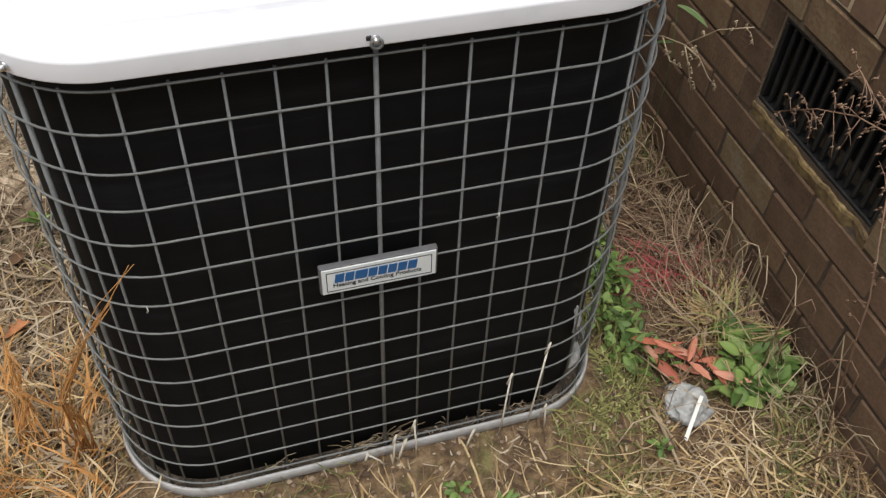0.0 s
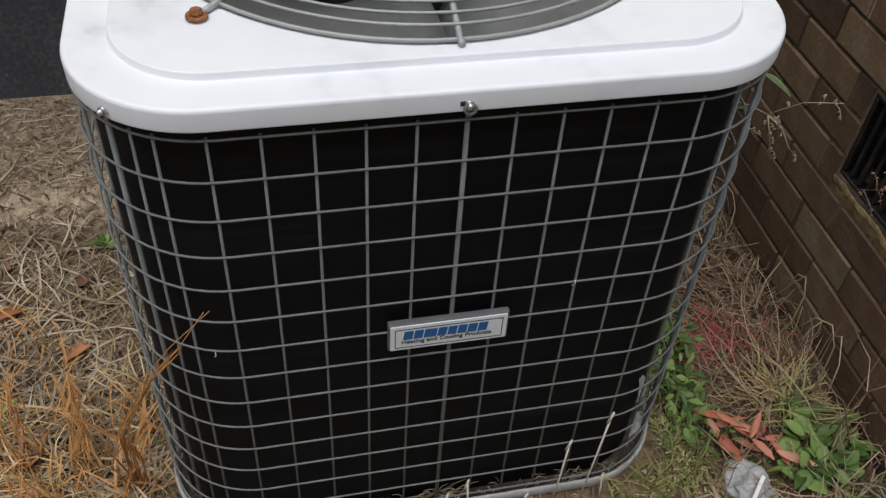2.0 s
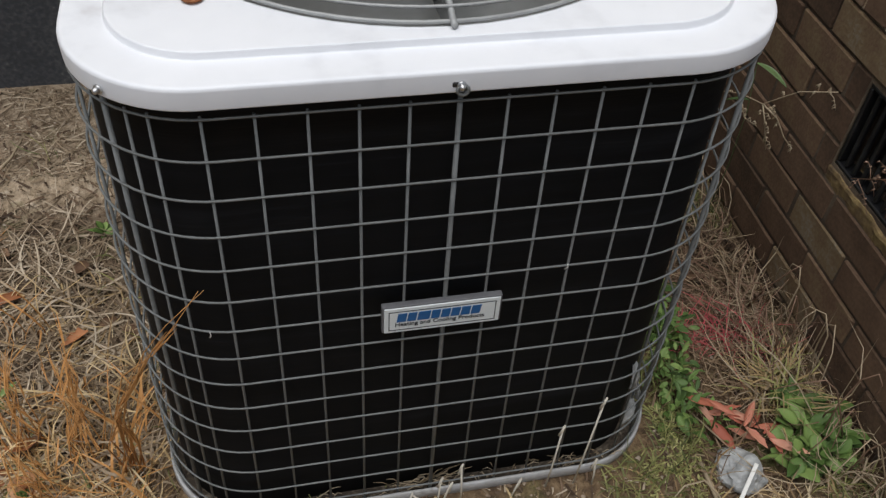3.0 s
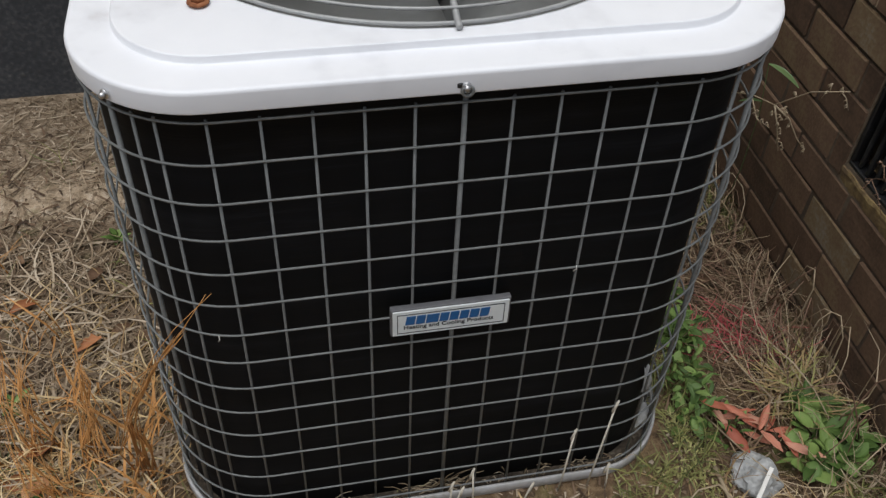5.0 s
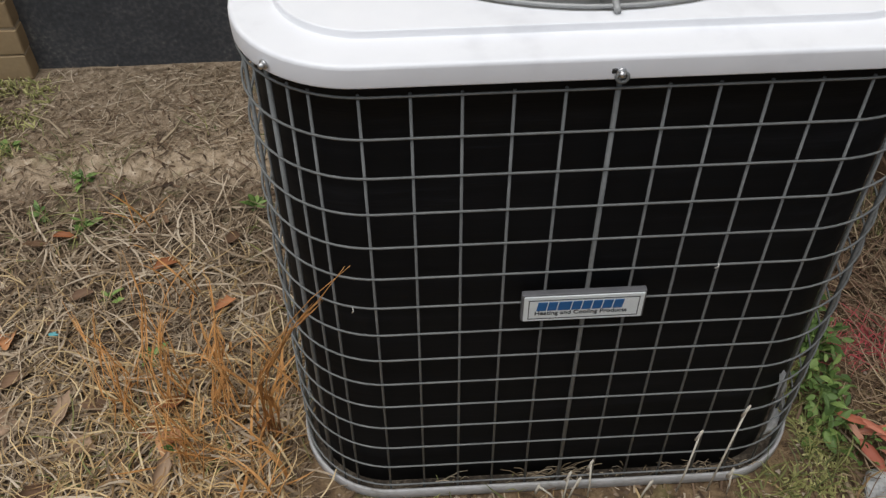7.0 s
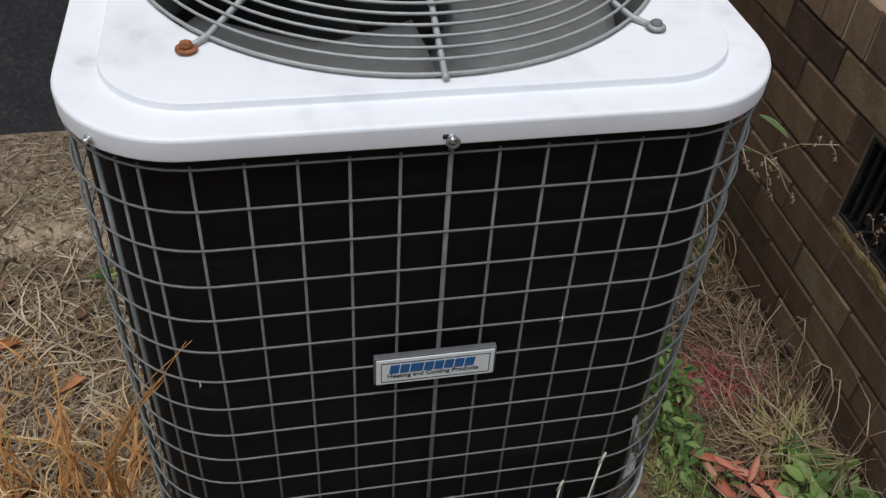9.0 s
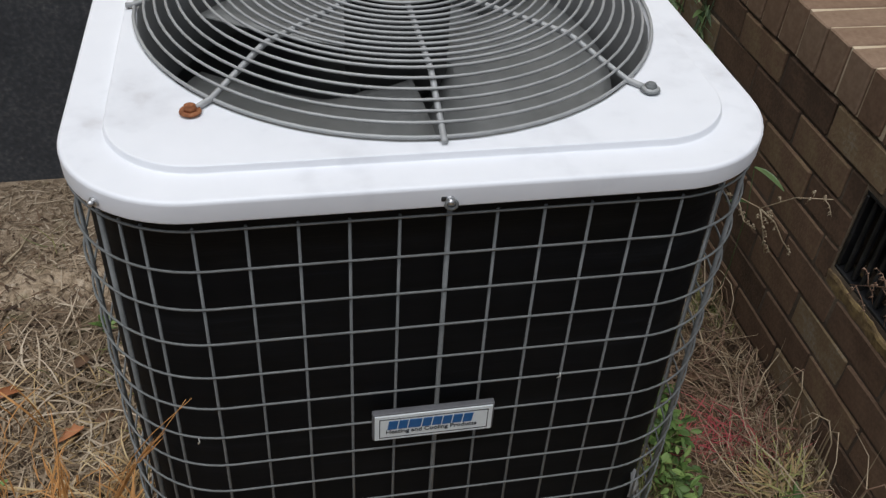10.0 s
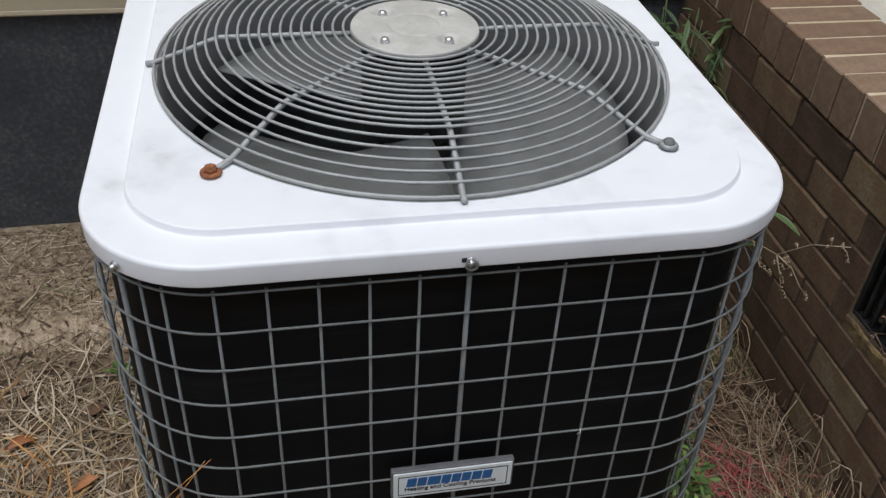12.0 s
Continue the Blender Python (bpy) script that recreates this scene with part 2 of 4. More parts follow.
PALESTEM = ramp_mat("pale_dead_stem", [(0.2, (0.2, 0.145, 0.085)), (0.5, (0.36, 0.28, 0.18)), (0.8, (0.54, 0.45, 0.32))], scale=8, fine=40, rough=0.75, bump=0, spread="island")
LEAFGREEN = ramp_mat("weed_leaf", [(0.15, (0.055, 0.105, 0.02)), (0.5, (0.12, 0.205, 0.045)), (0.85, (0.22, 0.32, 0.085))], scale=18, fine=90, rough=0.5, rough_to=0.7, bump=0.3,
                     bump_dist=0.001, spread="object", vary=0.75)
DARKLEAF = ramp_mat("dark_shrub_leaf", [(0.2, (0.03, 0.06, 0.016)), (0.5, (0.07, 0.12, 0.035)), (0.8, (0.13, 0.19, 0.07))], scale=18, fine=90, rough=0.5, bump=0.2, bump_dist=0.001,
                    spread="object")
DEADLEAF = ramp_mat("dead_leaf", [(0.15, (0.11, 0.06, 0.032)), (0.5, (0.21, 0.125, 0.07)), (0.85, (0.36, 0.25, 0.16))], scale=25, fine=120, rough=0.75, bump=0.5, bump_dist=0.001,
                    spread="object")
RUSSETLEAF = ramp_mat("russet_leaf", [(0.2, (0.28, 0.1, 0.035)), (0.6, (0.42, 0.18, 0.07)), (0.85, (0.5, 0.26, 0.12))], scale=25, fine=120, rough=0.7, bump=0.4, bump_dist=0.001,
                      spread="object")
PINKLEAF = ramp_mat("pink_red_leaf", [(0.2, (0.36, 0.1, 0.06)), (0.5, (0.52, 0.17, 0.1)), (0.8, (0.56, 0.3, 0.2))], scale=25, fine=120, rough=0.6, bump=0.4, bump_dist=0.001,
                    spread="object")
BAG = ramp_mat("cloudy_plastic", [(0.3, (0.24, 0.245, 0.24)), (0.55, (0.38, 0.39, 0.385)), (0.7, (0.6, 0.61, 0.6))], scale=25, fine=110, rough=0.3, rough_to=0.5, bump=0.5, bump_dist=0.003)
PAPERWHITE = ramp_mat("white_plastic", [(0.3, (0.66, 0.65, 0.6)), (0.7, (0.78, 0.77, 0.73))], scale=40, fine=150, rough=0.5)
TURQUOISE = ramp_mat("turquoise_scrap", [(0.3, (0.1, 0.34, 0.38)), (0.7, (0.16, 0.46, 0.5))], scale=40, fine=150, rough=0.5)


# ---------- builders ----------
def solid(name, verts, faces, material, parent=None, label="", smooth=False):
    me = bpy.data.meshes.new(name)
    me.from_pydata([tuple(v) for v in verts], [], [tuple(f) for f in faces])
    me.materials.append(material)
    if smooth:
        me.polygons.foreach_set("use_smooth", [True] * len(me.polygons))
    me.update()
    ob = new(name, me)
    ob.parent = parent
    if label:
        tagged(ob, label)
    return ob


def again(ob, parent, m):
    """One more piece on the same mesh."""
    o = new(ob.name.split(".")[0], ob.data)
    o.parent = parent
    o.matrix_basis = m
    return o


def empty(name, label, category, group="", at=(0, 0, 0), kind=""):
    ob = new(name)
    ob.empty_display_size = 0.05
    ob.location = at
    return tagged(ob, label, category, group, kind)


def part(name, bm, material, parent, label="", smooth=False):
    me = bpy.data.meshes.new(name)
    bm.to_mesh(me)
    bm.free()
    me.materials.append(material)
    if smooth:
        me.polygons.foreach_set("use_smooth", [True] * len(me.polygons))
    ob = new(name, me)
    ob.parent = parent
    if label:
        tagged(ob, label)
    return ob


def tube(points, radius, sides=6, closed=False, taper=1.0):
    """Verts and faces of a round wire along points."""
    pts = [Vector(p) for p in points]
    count = len(pts)
    verts, faces = [], []
    side = None
    for i, p in enumerate(pts):
        if closed:
            d = pts[(i + 1) % count] - pts[i - 1]
        else:
            d = pts[min(i + 1, count - 1)] - pts[max(i - 1, 0)]
        d.normalize()
        if side is None:
            side = d.orthogonal().normalized()
        side = (side - d * side.dot(d)).normalized()
        other = d.cross(side)
        r = radius * (1 + (taper - 1) * i / max(1, count - 1))
        for k in range(sides):
            a = 2 * math.pi * k / sides
            verts.append(p + side * (r * math.cos(a)) + other * (r * math.sin(a)))
    for i in range(count if closed else count - 1):
        j = (i + 1) % count
        for k in range(sides):
            k2 = (k + 1) % sides
            faces.append((i * sides + k, i * sides + k2, j * sides + k2, j * sides + k))
    if not closed:
        faces.append(tuple(range(sides))[::-1])
        faces.append(tuple(range((count - 1) * sides, count * sides)))
    return verts, faces


def join(pieces):
    verts, faces = [], []
    for v, f in pieces:
        o = len(verts)
        verts += list(v)
        faces += [tuple(i + o for i in q) for q in f]
    return verts, faces


def block(sx, sy, sz, bevel=0.0, segments=2, jitter=0.0, seed=0):
    """A bevelled block centred on the origin."""
    bm = bmesh.new()
    bmesh.ops.create_cube(bm, size=1)
    bmesh.ops.scale(bm, vec=(sx, sy, sz), verts=bm.verts)
    if jitter:
        rr = random.Random(seed)
        for v in bm.verts:
            v.co += Vector((rr.uniform(-jitter, jitter), rr.uniform(-jitter, jitter), rr.uniform(-jitter, jitter)))
    if bevel:
        bmesh.ops.bevel(bm, geom=bm.edges[:], offset=bevel, segments=segments, affect="EDGES", profile=0.5)
    return bm


def moved(bm, m):
    bmesh.ops.transform(bm, matrix=m, verts=bm.verts)
    return bm


def rounded(hx, hy, r, cx=0.0, cy=0.0, per=14, flat=10):
    """Points of a rectangle with round corners, counter-clockwise from the front's left end."""
    out = []
    corners = [(hx - r, -hy + r, -90), (hx - r, hy - r, 0), (-hx + r, hy - r, 90), (-hx + r, -hy + r, 180)]
    for k, (x, y, a0) in enumerate(corners):
        for i in range(per + 1):
            a = radians(a0 + 90 * i / per)
            out.append((cx + x + r * math.cos(a), cy + y + r * math.sin(a)))
        x2, y2, a2 = corners[(k + 1) % 4]
        p, q = out[-1], (cx + x2 + r * math.cos(radians(a2)), cy + y2 + r * math.sin(radians(a2)))
        for i in range(1, flat):
            out.append((p[0] + (q[0] - p[0]) * i / flat, p[1] + (q[1] - p[1]) * i / flat))
    return out


def loft(loops, close=False):
    n = len(loops[0])
    verts = [p for lp in loops for p in lp]
    faces = []
    for i in range(len(loops) - 1):
        for k in range(n):
            k2 = (k + 1) % n
            faces.append((i * n + k, i * n + k2, (i + 1) * n + k2, (i + 1) * n + k))
    if close:
        faces.append(tuple(range((len(loops) - 1) * n, len(loops) * n)))
    return verts, faces


def hump(x, a, b):
    t = min(1.0, max(0.0, (x - a) / (b - a)))
    return t * t * (3 - 2 * t)


BASE = 0.045


def gh(x, y):
    """Height of the earth."""
    low = -0.03 * hump(x, 0.36, 0.6) * hump(y, 0.75, 0.25)
    low += -0.02 * hump(y, -0.03, -0.16) * (1 - hump(x, 0.36, 0.6))
    near = 1 - hump(abs(x) + abs(y - 0.4), 2.5, 5)
    rough = 0.010 * noise.noise((x * 5, y * 5, 0.3)) + 0.006 * noise.noise((x * 17, y * 17, 1.3)) + 0.026 * math.exp(-((y - 0.87) / 0.035) ** 2) * hump(x, -0.45, -0.6)
    flat = hump(max(abs(x) - 0.36, abs(y - 0.38) - 0.38), -0.01, 0.05)
    mound = BASE * (1 - hump(max(abs(x) - 0.39, abs(y - 0.38) - 0.41), 0.0, 0.13))
    return (low + rough * flat * (1 - 0.85 * hump(y, 1.05, 1.2))) * near + mound


# ---------- the setting: earth, house, porch ----------
def axis_steps(lo, hi, near_lo, near_hi, step, grow=1.5):
    xs = list(np.arange(near_lo, near_hi + 1e-6, step))
    d = step
    while xs[-1] < hi:
        d *= grow
        xs.append(xs[-1] + d)
    d = step
    while xs[0] > lo:
        d *= grow
        xs.insert(0, xs[0] - d)
    return xs


gx, gy = axis_steps(-400, 400, -1.9, 1.3, 0.02), axis_steps(-400, 400, -1.2, 1.4, 0.02)
gv = [(x, y, gh(x, y)) for y in gy for x in gx]
w = len(gx)
gf = [(j * w + i, j * w + i + 1, (j + 1) * w + i + 1, (j + 1) * w + i) for j in range(len(gy) - 1) for i in range(w - 1)]
ground = tagged(solid("ground", gv, gf, EARTH, smooth=True), "bare brown earth with sandy, mossy and rusty clay patches", "ground", kind="structure")

HOUSE_Y = 1.255
house_base = part("wall_north", moved(block(6.0, 0.2, 0.9), pose(-0.6, HOUSE_Y + 0.1, 0.15)), PARGE, None)
tagged(house_base, "charcoal painted, rough parged foundation wall of the house", "wall", kind="structure")
siding = empty("wall_upper", "cream lap siding above the dark foundation wall", "siding", kind="structure")
board = part("siding_board", block(6.0, 0.02, 0.135, 0.003, 1), SIDING, siding)
board.matrix_basis = pose(-0.6, HOUSE_Y - 0.012, 0.625, 6)
for k in range(1, 17):
    again(board, siding, pose(-0.6, HOUSE_Y - 0.012, 0.625 + 0.125 * k, 6))
part("sheathing", moved(block(6.0, 0.18, 2.3), pose(-0.6, HOUSE_Y + 0.105, 1.74)), SIDING, siding)
part("starter_strip", moved(block(6.0, 0.03, 0.012, 0.002, 1), pose(-0.6, HOUSE_Y - 0.002, 0.566)), SIDING, siding)

# porch: brick wall with a rowlock cap, and its slab
WALL_X, COURSE, LONG, CAP = 0.80, 0.0735, 0.183, 0.595
VENT = (0.000, 0.350, 0.339, 0.512)  # y from, y to, z from, z to
porch_wall = empty("wall_east", "brown brick porch wall with dark recessed joints", "wall", kind="structure")
y0, y1, x0, x1 = -1.6, HOUSE_Y, WALL_X + 0.0035, WALL_X + 0.1
cores = [(y0, VENT[0], -0.3, CAP), (VENT[1], y1, -0.3, CAP), (VENT[0], VENT[1], -0.3, VENT[2]), (VENT[0], VENT[1], VENT[3], CAP)]
bm = bmesh.new()
for a, b, c, d in cores:
    tmp = moved(block(x1 - x0, b - a, d - c), pose((x0 + x1) / 2, (a + b) / 2, (c + d) / 2))
    me = bpy.data.meshes.new("tmp")
    tmp.to_mesh(me)
    tmp.free()
    bm.from_mesh(me)
    bpy.data.meshes.remove(me)
part("mortar", bm, MORTAR, porch_wall)
part("cap_mortar", moved(block(0.199, y1 - y0, 0.0915), pose(WALL_X + 0.1005, (y0 + y1) / 2, CAP + 0.0485)), CAPMORTAR, porch_wall)
ledge = block(0.05, VENT[1] - VENT[0] + 0.02, 0.062, 0.008, 2)
bmesh.ops.subdivide_edges(ledge, edges=[e for e in ledge.edges if abs(e.verts[0].co.y - e.verts[1].co.y) > 0.1], cuts=40)
for v in ledge.verts:
    n1 = noise.noise((v.co.y * 30, v.co.z * 20, 2.0)), noise.noise((v.co.y * 70, v.co.x * 40, 5.0))
    v.co += Vector((0.004 * n1[0], 0, 0.006 * n1[0] + 0.003 * n1[1]))
part("vent_ledge", moved(ledge, pose(WALL_X + 0.028, (VENT[0] + VENT[1]) / 2, VENT[2] - 0.036, 0, -10)), MOSSMORTAR, porch_wall)
slab = part("porch_floor", moved(block(2.0, y1 - y0, 0.1, 0.004, 1), pose(WALL_X + 0.203 + 1.0, (y0 + y1) / 2, 0.63)), CONCRETE, None)
tagged(slab, "pale concrete porch floor behind the brick edge", "floor", kind="structure")

# tan brick pier by the house
pier = empty("wall_west", "tan brick pier against the dark foundation wall", "wall", kind="structure")
PIER_X, PIER_Y = -1.145, HOUSE_Y - 0.045
part("mortar", moved(block(0.6, 0.09, 2.9), pose(PIER_X - 0.304, PIER_Y + 0.051, 1.25)), CAPMORTAR, pier)

# ---------- foundation vent ----------
vent = empty("foundation_vent", "black plastic foundation vent with upright louvres set in brick wall", "vent", at=(WALL_X, (VENT[0] + VENT[1]) / 2, VENT[2]))
vw, vh = VENT[1] - VENT[0], VENT[3] - VENT[2]
part("backing", moved(block(0.006, vw - 0.004, vh - 0.004), pose(0.075, 0, vh / 2)), VENTBLACK, vent)
for nm, yy, zz, sy, sz in (("frame_rail", 0, 0.004, vw - 0.002, 0.008), ("frame_rail", 0, vh - 0.004, vw - 0.002, 0.008),
                           ("frame_stile", -vw / 2 + 0.005, vh / 2, 0.008, vh - 0.018), ("frame_stile", vw / 2 - 0.005, vh / 2, 0.008, vh - 0.018)):
    part(nm, moved(block(0.030, sy, sz, 0.002, 1), pose(0.0185, yy, zz)), VENTBLACK, vent)
louvre = part("louvre", block(0.022, 0.009, vh - 0.018, 0.003, 1), VENTBLACK, vent)
nl = 14
for k in range(nl):
    m = pose(0.016, -vw / 2 + vw * (k + 0.9) / (nl + 0.8), vh / 2, 0, 0, 38)
    if k:
        again(louvre, vent, m)
    else:
        louvre.matrix_basis = m

# ---------- the air conditioner ----------
S, V, TOP, FLARE, SPLAY = 0.0511, 0.0517, 0.801, 0.042, 0.020
CX, CY, HX, HY, RC = 0.001, 0.395, 0.386, 0.395, 0.140
ac = empty("air_conditioner", "outdoor condenser unit, white lid, coil coloured shade-black behind grey wire guard", "air conditioner", at=(0, 0, 0))


def spread(z):
    """The guard is a little wider at its foot: factors for x and y."""
    drop = (TOP - z) / 0.75
    return 1 + SPLAY * drop, 1 + FLARE * drop


def flared(loop, z):
    kx, ky = spread(z)
    return [(CX + (x - CX) * kx, CY + (y - CY) * ky, z) for x, y in loop]


B = BASE
ins = lambda d, z: flared(rounded(HX + 0.006 - d, HY + 0.008 - d, RC - d, CX, CY), z)
solid("base_pan", *loft([ins(0.02, B), ins(0.003, B), ins(0, B + 0.003), ins(0, B + 0.022), ins(0.002, B + 0.024), ins(0.005, B + 0.022), ins(0.009, B + 0.010), ins(0.011, B + 0.008)], True),
      PANGREY, ac, "grey painted steel base pan, dirty with grass", True)
solid("pan_floor", *loft([ins(0.0095, B + 0.011), ins(0.02, B + 0.0125), ins(0.05, B + 0.0115)], True), PANDIRT, ac, "dirt and rotted grass lying in the base pan", True)
COX, COY, COR, COC = 0.366, 0.378, 0.120, CX - 0.007
coil_out = rounded(COX, COY, COR, COC, CY)
coil_in = rounded(COX - 0.03, COY - 0.03, COR - 0.03, COC, CY)
solid("coil", *loft([flared(coil_in, 0.812), flared(coil_out, 0.812)] + [flared(coil_out, B + 0.009 + (0.803 - B) * k / 10) for k in range(10, -1, -1)] +
                    [flared(coil_in, B + 0.009), flared(coil_in, 0.812)]), FIN, ac, "black finned condenser coil", True)

# Extra grey surface inside the coil, added to bounce light below the fan.
solid("coil_liner", *loft([flared(rounded(COX - 0.033, COY - 0.033, COR - 0.033, COC, CY), z) for z in (B + 0.06, 0.3, 0.55, 0.68)]), SHROUD, ac, "grey inner face of the coil", True)
# wire guard
cage = rounded(HX, HY, RC, CX, CY, 16, 12)
lengths = [math.dist(cage[k], cage[(k + 1) % len(cage)]) for k in range(len(cage))]
total = sum(lengths)


def on_cage(s):
    """The point of the guard's outline s metres round it, counter-clockwise from the middle of the front."""
    start = next(i for i in range(len(cage)) if cage[i - 1][0] < CX <= cage[i][0] and cage[i][1] < CY) - 1
    s = (s + (CX - cage[start][0])) % total
    k = start
    while s > lengths[k]:
        s -= lengths[k]
        k = (k + 1) % len(cage)
    a, b = Vector(cage[k]), Vector(cage[(k + 1) % len(cage)])
    return a.lerp(b, s / lengths[k])


columns = int(total / S / 2)
FOOT = BASE + 0.012


def upright(p):
    """The pose of an upright wire over p, leaning with the flare."""
    kx, ky = spread(FOOT)
    foot = Vector((CX + (p.x - CX) * kx, CY + (p.y - CY) * ky, FOOT))
    head = Vector((p.x, p.y, TOP))
    return Matrix.Translation(foot) @ (head - foot).to_track_quat("Z", "Y").to_matrix().to_4x4()


tall = TOP - FOOT + 0.004
CORNER = 7  # the wire nearest each front corner is a rod that ends under a lid screw
rod = solid("guard_rod", *tube([(0, 0, 0), (0, 0, tall / 2), (0, 0, tall + 0.012)], 0.003, 8), ZINC, ac, "thicker upright rod of the guard", True)
rod.matrix_basis = upright(on_cage(0))
wire = solid("upright_wire", *tube([(0, 0, 0), (0, 0, tall / 2), (0, 0, tall)], 0.00185, 6), ZINC, ac, "", True)
wire.matrix_basis = upright(on_cage(-0.3310))  # where the two ends of the mesh overlap
for i in range(1, columns + 1):
    for side in (-1, 1):
        again(rod if i == CORNER else wire, ac, upright(on_cage(side * i * S)))
hoop_pts = rounded(HX + 0.003, HY + 0.003, RC + 0.003, 0, 0, 14, 6)
hoop = None
for j in range(15):
    z = TOP + 0.0022 - V * j
    m = Matrix.Translation((CX, CY, z)) @ Matrix.Diagonal((*spread(z), 1, 1))
    if hoop is None:
        hoop = solid("hoop_wire", *tube([(x, y, 0) for x, y in hoop_pts], 0.00150, 6, True), ZINC, ac, "", True)
        hoop.matrix_basis = m
    else:
        again(hoop, ac, m)

# lid
LX, LY, LR, LC = 0.3845, 0.4022, 0.135, (-0.0015, 0.3897)
FC, HOLE = (0.002, 0.388), 0.3335


def lid_loop(d, z):
    return [(x, y, z) for x, y in rounded(LX - 0.93 * d, LY - d, max(0.02, LR - d * 0.75), *LC, 14, 10)]


def ring(r, z):
    return [(FC[0] + r * math.cos(a), FC[1] + r * math.sin(a), z) for a in angles]


angles = [math.atan2(y - FC[1], x - FC[0]) for x, y, z in lid_loop(0, 0)]
skirt = [(0.005, 0.823), (0.002, 0.8205), (0.0003, 0.8205), (0, 0.8212), (0, 0.8225), (0, 0.8410), (0.0002, 0.8418), (0.0009, 0.8436), (0.0024, 0.8450), (0.0045, 0.8454), (0.0052, 0.8454)]
panel = [(0.0450, 0.8446), (0.0460, 0.8446), (0.0468, 0.8449), (0.0476, 0.8460), (0.0483, 0.8514), (0.0490, 0.8526), (0.0498, 0.8530), (0.0502, 0.8530)]
mouth = [(0.0006, 0.8531), (0, 0.8530), (-0.0030, 0.8521), (-0.0055, 0.849)]
lid = solid("lid", *loft([lid_loop(d, z) for d, z in skirt + panel] + [ring(HOLE + d, z) for d, z in mouth]), WHITE, ac, "white enamelled steel lid with raised panel and grey smudges", True)
solid("shroud", *loft([ring(HOLE + d, z) for d, z in ((-0.0055, 0.849), (-0.007, 0.845), (-0.0095, 0.835), (-0.0105, 0.70), (-0.005, 0.69), (0.010, 0.685))]), SHROUD, lid,
      "grey cylindrical fan shroud", True)
# Added near-black band: stands for the shade in the gap under the lid.
band = rounded(HX - 0.014, HY - 0.012, RC - 0.012, CX, CY)
solid("top_band", *loft([[(x, y, 0.795) for x, y in band], [(x, y, 0.838) for x, y in band], [(x, y, 0.838) for x, y in rounded(HX - 0.06, HY - 0.06, RC - 0.05, CX, CY)]]), FIN, ac)


def bolt_mesh(r, h, washer):
    """A hexagon head on a washer."""
    bm = bmesh.new()
    bmesh.ops.create_cone(bm, cap_ends=True, segments=16, radius1=washer, radius2=washer * 0.94, depth=h * 0.3, matrix=pose(0, 0, h * 0.15))
    bmesh.ops.create_cone(bm, cap_ends=True, segments=6, radius1=r, radius2=r * 0.9, depth=h * 0.7, matrix=pose(0, 0, h * 0.65))
    bmesh.ops.create_uvsphere(bm, u_segments=8, v_segments=5, radius=r * 0.8, matrix=pose(0, 0, h) @ Matrix.Diagonal((1, 1, 0.35, 1)))
    return bm


screw = part("screw", bolt_mesh(0.0036, 0.006, 0.0052), STEEL, lid, "shiny hexagon screw", True)
screw.matrix_basis = pose(-0.0022, -0.0123, 0.8285, 90)
again(screw, lid, pose(-0.3425, 0.0210, 0.8300, 90, 0, -40))
# Solid black block set for the shade in the slot beside the screw.
part("screw_slot", moved(block(0.006, 0.003, 0.006, 0.001, 1), pose(-0.0085, -0.0120, 0.8300)), MOTOR, lid)
eye_loop = [(0.0055 * math.cos(a), -0.0 + 0, 0.0055 * math.sin(a)) for a in [2 * math.pi * k / 12 for k in range(12)]]
solid("rod_eye", *tube([(p[0] - 0.001, -0.0145, p[2] + 0.824) for p in eye_loop], 0.002, 6, True), ZINC, ac, "", True)

# fan guard
HUBZ, KNEE, RIM = 0.894, 0.252, 0.3305


def guard_z(r):
    return HUBZ - 0.004 if r < KNEE else HUBZ - 0.004 + (0.857 - HUBZ + 0.004) * (r - KNEE) / (RIM - KNEE)


seg = [2 * math.pi * k / 72 for k in range(72)]
rim = solid("fan_guard", *tube([(FC[0] + RIM * math.cos(a), FC[1] + RIM * math.sin(a), 0.857) for a in seg], 0.0023, 6, True), GUARDGREY, ac, "domed grey wire fan guard", True)
nr = 19
for k in range(nr - 1):
    r = 0.0925 + (RIM - 0.0925) * k / (nr - 1)
    solid("ring_wire", *tube([(FC[0] + r * math.cos(a), FC[1] + r * math.sin(a), guard_z(r) + 0.004) for a in seg], 0.0019, 6, True), GUARDGREY, rim, "", True)
